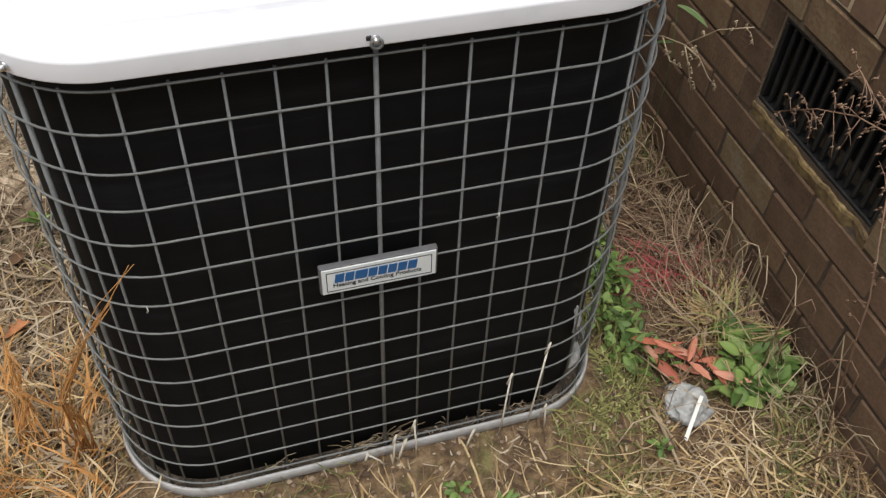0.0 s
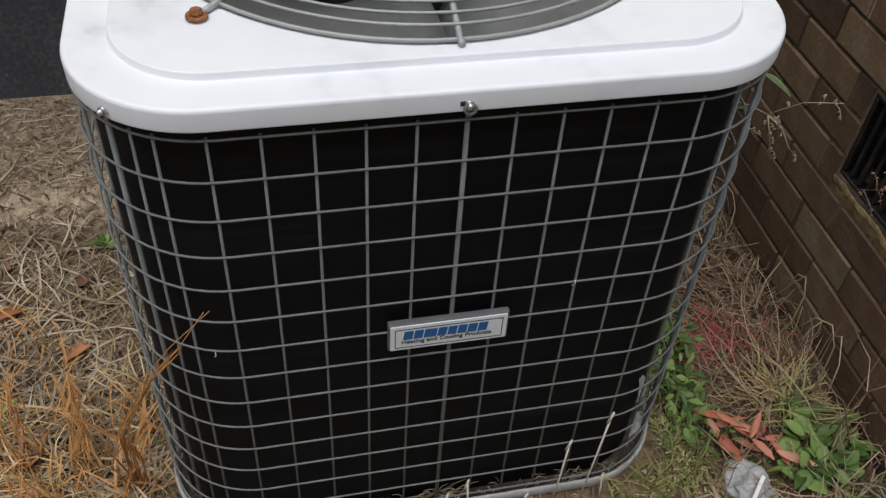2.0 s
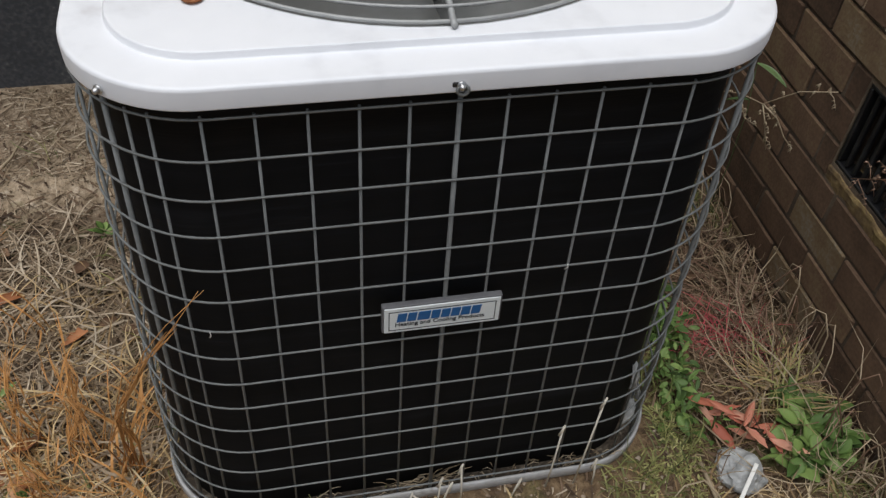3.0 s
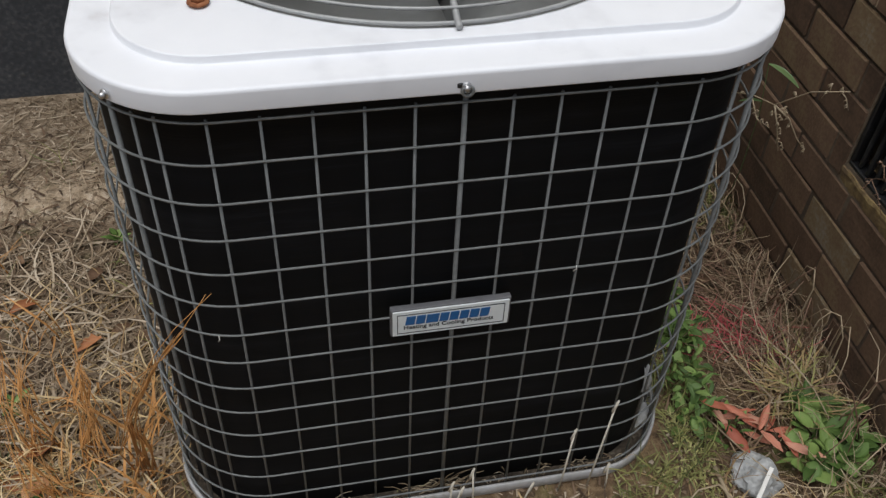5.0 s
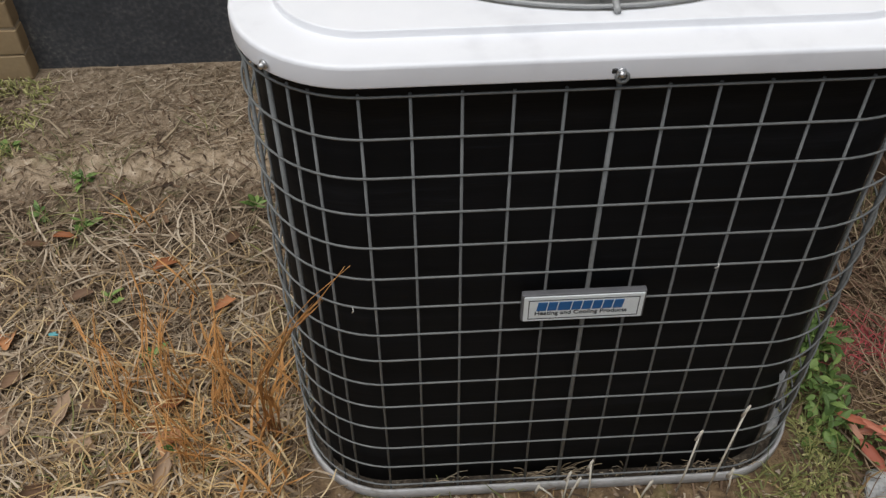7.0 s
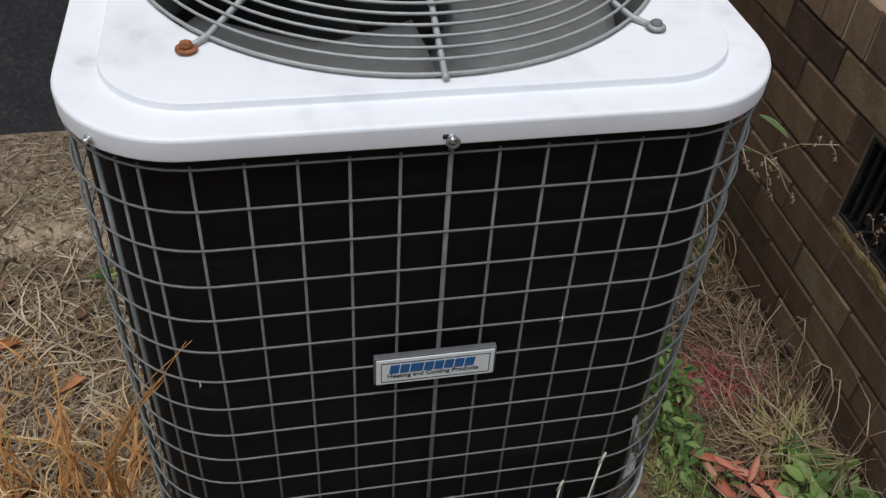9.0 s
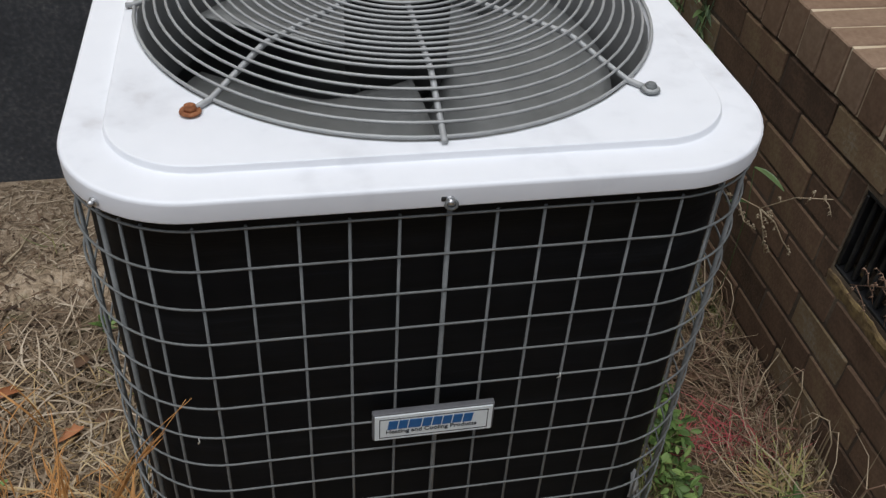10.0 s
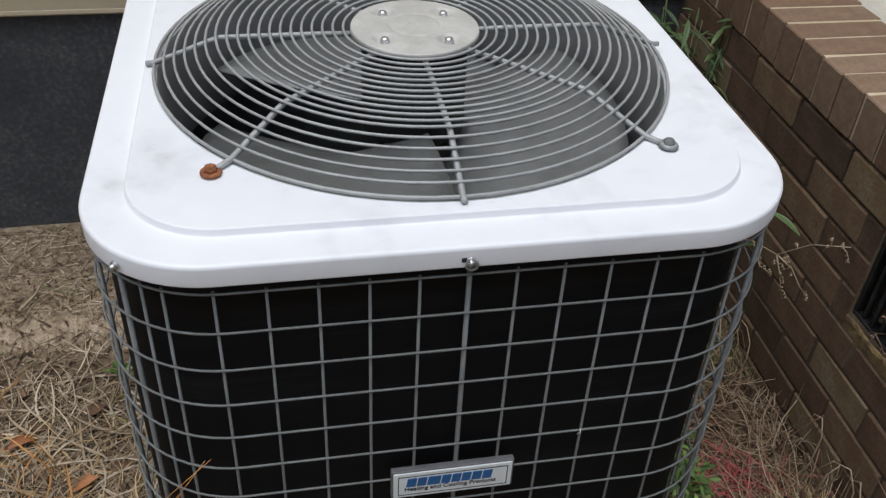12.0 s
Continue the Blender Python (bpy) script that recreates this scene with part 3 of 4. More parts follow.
for k in range(8):
    a = radians(270 + 45 * k)
    ends = [(0.07, HUBZ - 0.006), (0.12, HUBZ - 0.005), (0.2, HUBZ - 0.005), (KNEE - 0.006, HUBZ - 0.005), (KNEE + 0.004, HUBZ - 0.008), (0.29, guard_z(0.29) - 0.001), (0.331, 0.858)]
    ends += [(0.3405, 0.8575)] if k % 2 == 0 else [(0.344, 0.8568), (0.353, 0.8565)]
    solid("spoke_wire", *tube([(FC[0] + r * math.cos(a), FC[1] + r * math.sin(a), z) for r, z in ends], 0.0037, 8), GUARDGREY, rim, "", True)
    if k % 2:
        r = 0.361
        at = pose(FC[0] + r * math.cos(a), FC[1] + r * math.sin(a), 0.8537)
        bent = [(0.0075 * math.cos(radians(u)), 0.0075 * math.sin(radians(u)), 0.003) for u in range(0, 330, 30)]
        v, f = tube(bent, 0.0032, 6)
        turn = at @ pose(0, 0, 0, 0, 0, math.degrees(a) + 195)
        if k != 7:
            solid("lug", [turn @ Vector(p) for p in v], f, GUARDGREY, rim, "", True)
        rusty = k == 7
        bo = part("bolt", bolt_mesh(0.0074, 0.0075, 0.0118), RUST if rusty else ZINC, rim, "rusty bolt head" if rusty else "grey bolt head", True)
        bo.matrix_basis = at @ pose(0, 0, 0.002)

studs = [(0.057 * math.cos(radians(40 + 90 * k)), 0.057 * math.sin(radians(40 + 90 * k))) for k in range(4)]


def hub_z(x, y):
    """The pressed plate: a faint ring in the middle, a dimple round each stud."""
    r = math.hypot(x, y)
    z = HUBZ + 0.004 - 0.002 * hump(r, 0.05, 0.083) - 0.0012 * math.exp(-((r - 0.033) / 0.0025) ** 2)
    return z - sum(0.0062 * (1 - hump(math.hypot(x - sx, y - sy), 0.008, 0.0155)) for sx, sy in studs)


rim_loops = [[(FC[0] + r * math.cos(a), FC[1] + r * math.sin(a), z) for a in seg] for r, z in ((0.081, HUBZ - 0.008), (0.0835, HUBZ - 0.006), (0.0835, HUBZ + 0.0003))]
top_loops = [[(FC[0] + r * math.cos(a), FC[1] + r * math.sin(a), hub_z(r * math.cos(a), r * math.sin(a))) for a in seg] for r in [0.0825 - 0.002 * k for k in range(41)]]
hub = solid("hub_plate", *loft(rim_loops + top_loops, True), HUBGREY, ac, "pale grey round hub plate", True)
for sx, sy in studs:
    bm = bmesh.new()
    bmesh.ops.create_cone(bm, cap_ends=True, segments=6, radius1=0.0066, radius2=0.0062, depth=0.004, matrix=pose(0, 0, 0.002))
    bmesh.ops.create_uvsphere(bm, u_segments=12, v_segments=8, radius=0.0060, matrix=pose(0, 0, 0.0042) @ Matrix.Diagonal((1, 1, 0.7, 1)))
    bo = part("bolt", bm, STEEL, hub, "bright hub bolt", True)
    bo.matrix_basis = pose(FC[0] + sx, FC[1] + sy, hub_z(sx, sy) - 0.0004)

# fan and motor below the guard
bm = bmesh.new()
bmesh.ops.create_cone(bm, cap_ends=True, segments=32, radius1=0.07, radius2=0.07, depth=0.13, matrix=pose(FC[0], FC[1], 0.815))
bmesh.ops.create_cone(bm, cap_ends=True, segments=32, radius1=0.05, radius2=0.05, depth=0.03, matrix=pose(FC[0], FC[1], 0.735))
bmesh.ops.bevel(bm, geom=[e for e in bm.edges if e.is_manifold and e.calc_face_angle() > 1], offset=0.006, segments=2, affect="EDGES")
fan = part("fan_motor", bm, MOTOR, ac, "black fan motor under the guard", True)


def fan_blade(turn):
    verts, faces, nu, nw = [], [], 14, 12
    for layer in (0, 1):
        for i in range(nu + 1):
            r = 0.065 + (0.299 - 0.065) * i / nu
            lead = turn + (0.3 - r) * 40
            wide = 114 + 4 * i / nu
            for j in range(nw + 1):
                t = j / nw
                a = radians(lead + wide * t)
                z = 0.735 + 0.085 * (t - 0.5) + 0.012 * math.sin(math.pi * t) - 0.003 * layer
                verts.append((FC[0] + r * math.cos(a), FC[1] + r * math.sin(a), z))
    st, lay = nw + 1, (nu + 1) * (nw + 1)
    for i in range(nu):
        for j in range(nw):
            q = (i * st + j, (i + 1) * st + j, (i + 1) * st + j + 1, i * st + j + 1)
            faces += [q, tuple(lay + k for k in reversed(q))]
    for i in range(nu):
        for j in (0, nw):
            a, b = i * st + j, (i + 1) * st + j
            faces.append((a, a + lay, b + lay, b) if j == 0 else (a, b, b + lay, a + lay))
    for j in range(nw):
        for i in (0, nu):
            a, b = i * st + j, i * st + j + 1
            faces.append((a, b, b + lay, a + lay) if i == 0 else (a, a + lay, b + lay, b))
    return solid("fan_blade", verts, faces, BLADE, fan, "grey pitched fan blade", True)


for k in range(3):
    fan_blade(275 + 120 * k)
# Unseen floor in a pale grey, lightened to bounce light up the fan well.
solid("inner_floor", *loft([[(x, y, 0.1) for x, y in coil_in], [(x, y, 0.1) for x, y in rounded(0.02, 0.02, 0.01, CX, CY)]], True), HUBGREY, ac)

# badge on the guard
bm = block(0.152, 0.009, 0.047, 0.0015, 2)
badge = part("badge", bm, BADGEGREY, ac, "white name badge with grey rim and blue bars")
badge.matrix_basis = pose(-0.0030, -0.0120, 0.4880, -1.3)
part("face", moved(block(0.147, 0.002, 0.0435, 0.0006, 1), pose(0, -0.0052, -0.0004)), BADGEWHITE, badge)
border = [(-0.0675, 0.0155), (0.0675, 0.0155), (0.0675, -0.0175), (-0.0675, -0.0175)]
bm = bmesh.new()
for k in range(4):
    (ax, az), (bx, bz) = border[k], border[(k + 1) % 4]
    tmp = moved(block(abs(ax - bx) + 0.001, 0.0006, abs(az - bz) + 0.001), pose((ax + bx) / 2, -0.0063, (az + bz) / 2))
    me = bpy.data.meshes.new("tmp")
    tmp.to_mesh(me)
    tmp.free()
    bm.from_mesh(me)
    bpy.data.meshes.remove(me)
part("border_line", bm, INK, badge)
xs = -0.0575
for wide in (0.0125, 0.012, 0.0165, 0.012, 0.012, 0.012, 0.0125, 0.0125):
    o = part("blue_bar", block(wide - 0.0009, 0.0008, 0.0150, 0.0002, 1), BLUE, badge)
    o.data.transform(Matrix(((1, 0, 0.14, 0), (0, 1, 0, 0), (0, 0, 1, 0), (0, 0, 0, 1))))
    o.matrix_basis = pose(xs + wide / 2, -0.0065, 0.0045)
    xs += wide + 0.0006
text_data = bpy.data.curves.new("tagline", "FONT")
text_data.body, text_data.size, text_data.extrude = "Heating and Cooling Products", 0.0094, 0.0002
text_data.align_x, text_data.offset = "CENTER", 0.00012
text_ob = new("tagline_text", text_data)
bpy.context.view_layer.update()
text_mesh = bpy.data.meshes.new_from_object(text_ob.evaluated_get(bpy.context.evaluated_depsgraph_get()))
bpy.data.objects.remove(text_ob)
text_mesh.materials.clear()
text_mesh.materials.append(INK)
tag = new("tagline", text_mesh)
tag.parent = badge
tag.matrix_basis = pose(-0.003, -0.0066, -0.0105, 90)


# ---------- grass, weeds and litter ----------
LITTER = ramp_mat("rotted_litter", [(0.2, (0.05, 0.03, 0.018)), (0.5, (0.11, 0.068, 0.038)), (0.8, (0.2, 0.13, 0.08))], scale=6, fine=40, rough=0.85, bump=0, spread="island")


def free(x, y, pad=0.0):
    """True where the earth is open: not under the unit, in the porch or in the house."""
    inside = abs(x) < 0.40 + pad and -0.01 - pad < y < 0.82 + pad
    return not inside and x < WALL_X - 0.004 and y < HOUSE_Y - 0.01 - (0.05 if x < -1.12 else 0)


def blades(place, n, length, width, rise, seed, droop=1.0, curl=0.6, segs=4):
    """Verts and faces of n bent blades that start where place(random) says."""
    rr = random.Random(seed)
    verts, faces = [], []
    while n:
        spot = place(rr)
        if spot is None:
            continue
        n -= 1
        x, y = spot
        z = gh(x, y) + rr.uniform(0, 0.006)
        head, up = rr.uniform(0, 2 * math.pi), radians(rr.uniform(*rise))
        ln, wd = rr.uniform(*length), rr.uniform(*width)
        bend, fall = rr.uniform(-curl, curl), droop * rr.uniform(0.3, 1.0) * up / segs
        o = len(verts)
        step = ln / segs
        for k in range(segs + 1):
            wk = wd * (1.0 if k < segs - 1 else (0.7 if k < segs else 0.12))
            px, py = -math.sin(head) * wk / 2, math.cos(head) * wk / 2
            verts.append((x + px, y + py, z))
            verts.append((x - px, y - py, z + wk * 0.35))
            x += math.cos(head) * math.cos(up) * step
            y += math.sin(head) * math.cos(up) * step
            z += math.sin(up) * step
            z = max(z, gh(x, y) + 0.002)
            if not free(x, y, -0.03):
                x -= math.cos(head) * math.cos(up) * step
                y -= math.sin(head) * math.cos(up) * step
            head += bend / segs
            up -= fall * 1.6
        for k in range(segs):
            a = o + 2 * k
            faces.append((a, a + 1, a + 3, a + 2))
    return verts, faces


def area(x0, x1, y0, y1, weight=None, pad=0.0):
    def place(rr):
        x, y = rr.uniform(x0, x1), rr.uniform(y0, y1)
        if not free(x, y, pad) or (weight and rr.random() > weight(x, y)):
            return None
        return x, y
    return place


def patchy(scale, seed, lo=0.35, hi=0.65):
    return lambda x, y: hump(noise.noise((x * scale, y * scale, seed)) * 0.5 + 0.5, lo, hi)


def stuff(name, label, geo, material):
    tagged(solid(name, *geo, material), label, "grass", kind="stuff")


clear_front = lambda x, y: 1 - 0.85 * math.exp(-((max(abs(x) - 0.36, abs(y - 0.39) - 0.4, 0)) / 0.07) ** 2)
stuff("thatch", "weathered grey-brown dry grass lying flat on the earth",
      blades(area(-1.75, -0.40, -0.3, 0.93, lambda x, y: clear_front(x, y) * (1 - 0.94 * hump(y, 0.60, 0.80)) * (0.45 + 0.55 * patchy(6, 1)(x, y))), 7600, (0.04, 0.15), (0.0014, 0.0046), (-4, 22), 11, 1.0, 1.3), GREYSTRAW)
stuff("dry_lawn", "straw-coloured dry lawn grass with tangled blades",
      blades(area(-1.7, -0.36, -0.6, 0.55, lambda x, y: clear_front(x, y) * (0.3 + 0.7 * patchy(5, 4)(x, y)) * (1 - 0.55 * hump(y, 0.25, 0.5))), 4300, (0.03, 0.12), (0.0012, 0.0036), (2, 55), 12, 1.3, 2.0), STRAW)
stuff("sparse_straw", "scattered straws on sandy soil by the foundation",
      blades(area(-1.75, -0.38, 0.85, 1.26, lambda x, y: (0.35 + 0.65 * patchy(7, 7)(x, y)) * (1 - 0.7 * math.exp(-((y - 0.86) / 0.05) ** 2))), 1500, (0.02, 0.09), (0.0012, 0.0028), (-2, 15), 13), GREYSTRAW)
stuff("front_straw", "matted straw in front of the unit",
      blades(area(-0.7, 1.0, -0.75, -0.06, lambda x, y: hump(y, -0.05, -0.16) * (0.35 + 0.65 * patchy(6, 2)(x, y))), 3600, (0.05, 0.16), (0.0014, 0.0042), (-2, 30), 14, 1.3, 1.9), STRAW)
stuff("side_straw", "tangled dry grass between the unit and the porch wall",
      blades(area(0.44, 0.79, -0.3, 1.2, lambda x, y: (0.12 + 0.88 * patchy(7, 3)(x, y)) * hump(x, 0.45, 0.68)), 1700, (0.04, 0.15), (0.001, 0.0030), (-2, 60), 15, 1.3, 2.6), RUSSETSTRAW)
stuff("golden_straw", "golden dry grass curling beside the unit",
      blades(area(-0.95, -0.36, -0.45, 0.32, lambda x, y: clear_front(x, y) * hump(x, -0.95, -0.6) * (0.25 + 0.75 * patchy(6, 22)(x, y)) * (1 - 0.75 * hump(y, 0.12, 0.32)), 0.03), 1050, (0.04, 0.13), (0.0012, 0.003), (10, 70), 23, 1.3, 2.2), GOLD)
stuff("moss", "yellow-green moss on damp soil by the base pan",
      blades(area(0.36, 0.56, -0.12, 0.5, lambda x, y: patchy(11, 31, 0.45, 0.6)(x, y) * (1 - hump(x, 0.44, 0.56)), -0.02), 900, (0.006, 0.018), (0.0018, 0.004), (15, 80), 24, 0.8, 1.0), MOSSY)
stuff("green_grass", "thin green grass coming up through the straw",
      blades(area(-1.5, 0.79, -0.5, 1.0, lambda x, y: patchy(4, 9, 0.5, 0.7)(x, y) * (0.22 if x < 0.3 else 1.0)), 2600, (0.02, 0.08), (0.0012, 0.003), (15, 70), 16, 1.0, 1.4), GREENISH)
stuff("moss_tufts", "mossy green tufts by the tan pier",
      blades(area(-1.65, -1.06, 0.80, 1.2, lambda x, y: patchy(8, 5, 0.35, 0.55)(x, y) * hump(x + 0.10 * noise.noise((x * 9, y * 9, 3)), -1.07, -1.2)), 4200, (0.010, 0.032), (0.0025, 0.005), (20, 80), 17, 0.8, 1.0), MOSSY)


def crumbs(n, seed):
    """Small clods and pebbles."""
    rr = random.Random(seed)
    verts, faces = [], []
    while n:
        x, y = rr.uniform(-1.6, 0.78), rr.uniform(-0.5, 1.24)
        if not free(x, y) or (x > -0.4 and y > 0.3 and rr.random() < 0.5) or (x < -0.4 and y < 0.75 and rr.random() < 0.7):
            continue
        n -= 1
        r = 0.0012 + 0.0045 * rr.random() ** 3
        z = gh(x, y) + r * 0.3
        o = len(verts)
        for dx, dy, dz in ((1, 0, 0), (0, 1, 0), (-1, 0, 0), (0, -1, 0), (0.2, 0.1, 0.8), (0, 0, -0.6)):
            verts.append((x + r * (dx + rr.uniform(-0.4, 0.4)), y + r * (dy + rr.uniform(-0.4, 0.4)), z + r * dz))
        for k in range(4):
            faces += [(o + k, o + (k + 1) % 4, o + 4), (o + (k + 1) % 4, o + k, o + 5)]
    return verts, faces


CLOD = ramp_mat("earth_crumbs", [(0.15, (0.07, 0.045, 0.025)), (0.45, (0.2, 0.14, 0.09)), (0.7, (0.36, 0.28, 0.2)), (0.9, (0.5, 0.43, 0.35))], scale=6, fine=60, rough=0.95, bump=0, spread="island")
tagged(solid("soil_crumbs", *crumbs(10000, 21), CLOD), "scattered soil crumbs and small pebbles on bare earth", "soil", kind="stuff")


stuff("chaff", "short broken straws and chaff scattered over bare soil",
      blades(area(-1.6, 0.79, -0.5, 1.24, lambda x, y: 0.9 if x < -0.38 and y > 0.75 else (0.75 if y < 0.05 else 0.35)), 6500, (0.008, 0.035), (0.0012, 0.0042), (-8, 18), 19, 1.0, 0.8, 2), GREYSTRAW)
# Rotted litter; its dark colour also paints the shade behind the weeds, densest there.
stuff("dark_litter", "dark rotted grass and leaf crumbs under the straw, also standing for shade behind the weeds",
      blades(area(-1.6, 0.79, -0.5, 1.1, lambda x, y: (0.3 + 0.7 * patchy(6, 12, 0.45, 0.6)(x, y)) * (1.0 if x > 0.4 else 0.55)), 4200, (0.012, 0.05), (0.002, 0.006), (-8, 20), 20, 1.0, 1.2, 3), LITTER)


def clump(name, label, category, at, n, length, material, seed, lean=(0, 0), radius=0.05, rise=(50, 85), width=(0.0014, 0.003), group="", curl=0.8, droop=0.5):
    """A tuft of grass, one thing."""
    def place(rr):
        a, r = rr.uniform(0, 2 * math.pi), radius * math.sqrt(rr.random())
        x, y = at[0] + r * math.cos(a), at[1] + r * math.sin(a)
        return (x, y) if free(x, y) else None
    v, f = blades(place, n, length, width, rise, seed, droop, curl, 5)
    z0 = gh(*at)
    root = empty(name, label, category, group, (at[0], at[1], z0))
    for k in range(n):
        mine = v[12 * k:12 * k + 12]
        mine = [(x + lean[0] * max(0, z - z0), y + lean[1] * max(0, z - z0), z) for x, y, z in mine]
        mine = [(x, y, z) if free(x, y, -0.03) or z > 0.3 else (min(x, -0.405) if x < 0 else max(x, 0.41), y, z) for x, y, z in mine]
        solid("blade", [(x - at[0], y - at[1], z - z0) for x, y, z in mine], [(2 * q, 2 * q + 1, 2 * q + 3, 2 * q + 2) for q in range(5)], material, root)
    return root


oranges = [(-0.46, 0.20, 12, 0.15), (-0.48, 0.10, 14, 0.16), (-0.59, 0.29, 9, 0.14), (-0.66, 0.44, 8, 0.15), (-0.70, 0.24, 8, 0.13), (-0.46, 0.0, 16, 0.12), (-0.60, 0.10, 12, 0.12),
           (-0.77, 0.62, 6, 0.13)]
for k, (x, y, n, ln) in enumerate(oranges):
    clump("grass_tuft", "orange-brown dry broom grass standing in the lawn", "grass", (x, y), n, (ln * 0.5, ln * 1.15), ORANGE, 40 + k, (0.1, -0.05), 0.045, (50, 88), (0.002, 0.0045), "orange grass tufts", 0.9, 0.65)

def broom(points, count, label, seed, loose=0.012, shed=0.05, fan=0.0):
    """A standing bundle of dry grass stems along points, thinning towards its tip, with narrow sheaths on them."""
    rr = random.Random(seed)
    x, y, z = points[0]
    base = Vector((x, y, gh(x, y)))
    root = empty("grass_stalk", label, "grass", "orange grass stalks", tuple(base))
    for k in range(count):
        keep = max(3, round(len(points) * (1 - shed * k)))
        wide = [loose * (1 - 0.7 * i / (len(points) - 1)) for i in range(keep)]
        drift, tall = Vector((rr.uniform(-1, 1), rr.uniform(-1, 1), 0)) * fan, rr.uniform(0.65, 1.05) if fan else 1.0
        pts = [Vector(q) + Vector((rr.uniform(-w, w), rr.uniform(-w, w), rr.uniform(-w, w) * 0.4 if i else 0)) + drift * (i / len(points)) for i, (q, w) in enumerate(zip(points, wide))]
        pts = [Vector((q.x, q.y, q.z * tall)) - base for q in pts]
        stem = solid("blade", *tube(pts, 0.0014, 4, False, 0.25), ORANGE, root, "", True)
        for h in range(2):
            i = rr.randrange(1, keep - 1)
            p, q = pts[i], pts[i].lerp(pts[i + 1], rr.uniform(0.5, 1.0))
            side = Vector((rr.uniform(-1, 1), rr.uniform(-1, 1), 0)).normalized() * rr.uniform(0.0009, 0.0022)
            out = q + side * rr.uniform(1, 4)
            solid("sheath", [p - side * 0.3, p + side, p.lerp(out, 0.6) + side, out, p.lerp(out, 0.6) - side * 0.4], [(0, 1, 2, 4), (4, 2, 3)], ORANGE, stem)


# tall orange stalk that leans over the guard's corner
broom([(-0.468, 0.115, 0.02), (-0.462, 0.085, 0.15), (-0.436, 0.055, 0.27), (-0.400, 0.018, 0.385), (-0.359, -0.014, 0.478), (-0.318, -0.042, 0.562), (-0.280, -0.055, 0.620)], 9,
      "tall orange dry grass stalk leaning against the guard", 5, 0.016, 0.055)
broom([(-0.445, 0.11, 0.02), (-0.436, 0.08, 0.14), (-0.428, 0.05, 0.25), (-0.412, 0.03, 0.34)], 7, "tall orange dry grass stalk leaning against the guard", 6, 0.012)
for k, pts in enumerate(([(-0.53, 0.150, 0.0), (-0.533, 0.172, 0.08), (-0.536, 0.195, 0.15), (-0.545, 0.23, 0.215), (-0.558, 0.268, 0.275)],
                         [(-0.625, 0.185, 0.0), (-0.632, 0.203, 0.07), (-0.642, 0.225, 0.14), (-0.652, 0.262, 0.20), (-0.668, 0.305, 0.27)],
                         [(-0.70, 0.155, 0.0), (-0.708, 0.18, 0.06), (-0.72, 0.20, 0.12), (-0.745, 0.235, 0.175), (-0.77, 0.27, 0.21)],
                         [(-0.575, 0.06, 0.0), (-0.58, 0.075, 0.06), (-0.592, 0.09, 0.11), (-0.61, 0.115, 0.165), (-0.63, 0.14, 0.20)])):
    broom(pts, (20, 15, 11, 12)[k], "rusty orange broom grass plume standing in the lawn", 70 + k, 0.034, 0.02, 0.03)

for at, n, ln, mt, nm in (((0.69, 0.25), 46, 0.16, REDGRASS, "tuft of red dying grass between unit and wall"), ((0.60, 0.27), 54, 0.09, REDGRASS, "tuft of red dying grass between unit and wall")):
    clump("grass_tuft", nm, "grass", at, n, (ln * 0.4, ln), mt, int(at[0] * 100), (0, 0), 0.06, (5, 60), (0.0012, 0.0024), "red grass tufts", 1.6, 0.9)
for at, n, ln in (((0.685, 0.115), 70, 0.15), ((0.70, 0.13), 60, 0.14)):
    clump("grass_tuft", "yellow-green grass clump in the straw", "grass", at, n, (ln * 0.5, ln), STRAW if n == 70 else MOSSY, int(at[0] * 130), (0, -0.3), 0.04, (20, 75), (0.002, 0.004),
          "yellow grass clumps", 0.8, 1.0)
for at, n, ln in (((0.70, 0.24), 60, 0.24), ((0.74, 0.10), 46, 0.26), ((0.76, 0.36), 34, 0.2), ((0.66, 0.42), 40, 0.13), ((0.75, -0.06), 46, 0.24), ((0.70, 0.55), 30, 0.18)):
    clump("dead_weed", "tangle of pale and reddish dead stems by the brick wall", "weed", at, n, (ln * 0.5, ln * 1.2), PINKSTEM if n in (60, 40) else PALESTEM, int(at[1] * 170) + 90, (0, 0), 0.07,
          (5, 70), (0.001, 0.0024), "dead weeds along the wall", 3.2, 0.9)


def leaf_mesh(length, width, fold, sag, lobes=0.0, name="leaf", material=LEAFGREEN):
    """A leaf along x from the origin, folded along its rib and drooping, with a little thickness."""
    nu, verts, faces = 7, [], []
    for layer in (0, 1):
        for i in range(nu + 1):
            t = i / nu
            half = width / 2 * math.sin(math.pi * min(1, t * 0.93 + 0.05)) ** 0.75 * (1 + lobes * math.cos(t * 18))
            zc = -sag * t * t * length
            for side in (-1, -0.5, 0, 0.5, 1):
                verts.append((t * length, side * half, zc + abs(side) * half * fold + (0.0006 if layer else 0)))
    lay = (nu + 1) * 5
    for i in range(nu):
        for j in range(4):
            q = (i * 5 + j, (i + 1) * 5 + j, (i + 1) * 5 + j + 1, i * 5 + j + 1)
            faces += [tuple(reversed(q)), tuple(lay + k for k in q)]
        for j in (0, 4):
            a, b = i * 5 + j, (i + 1) * 5 + j
            faces.append((a, b, b + lay, a + lay))
    me = bpy.data.meshes.new(name)
    me.from_pydata(verts, [], faces)
    me.polygons.foreach_set("use_smooth", [True] * len(me.polygons))
    me.materials.append(material)
    return me


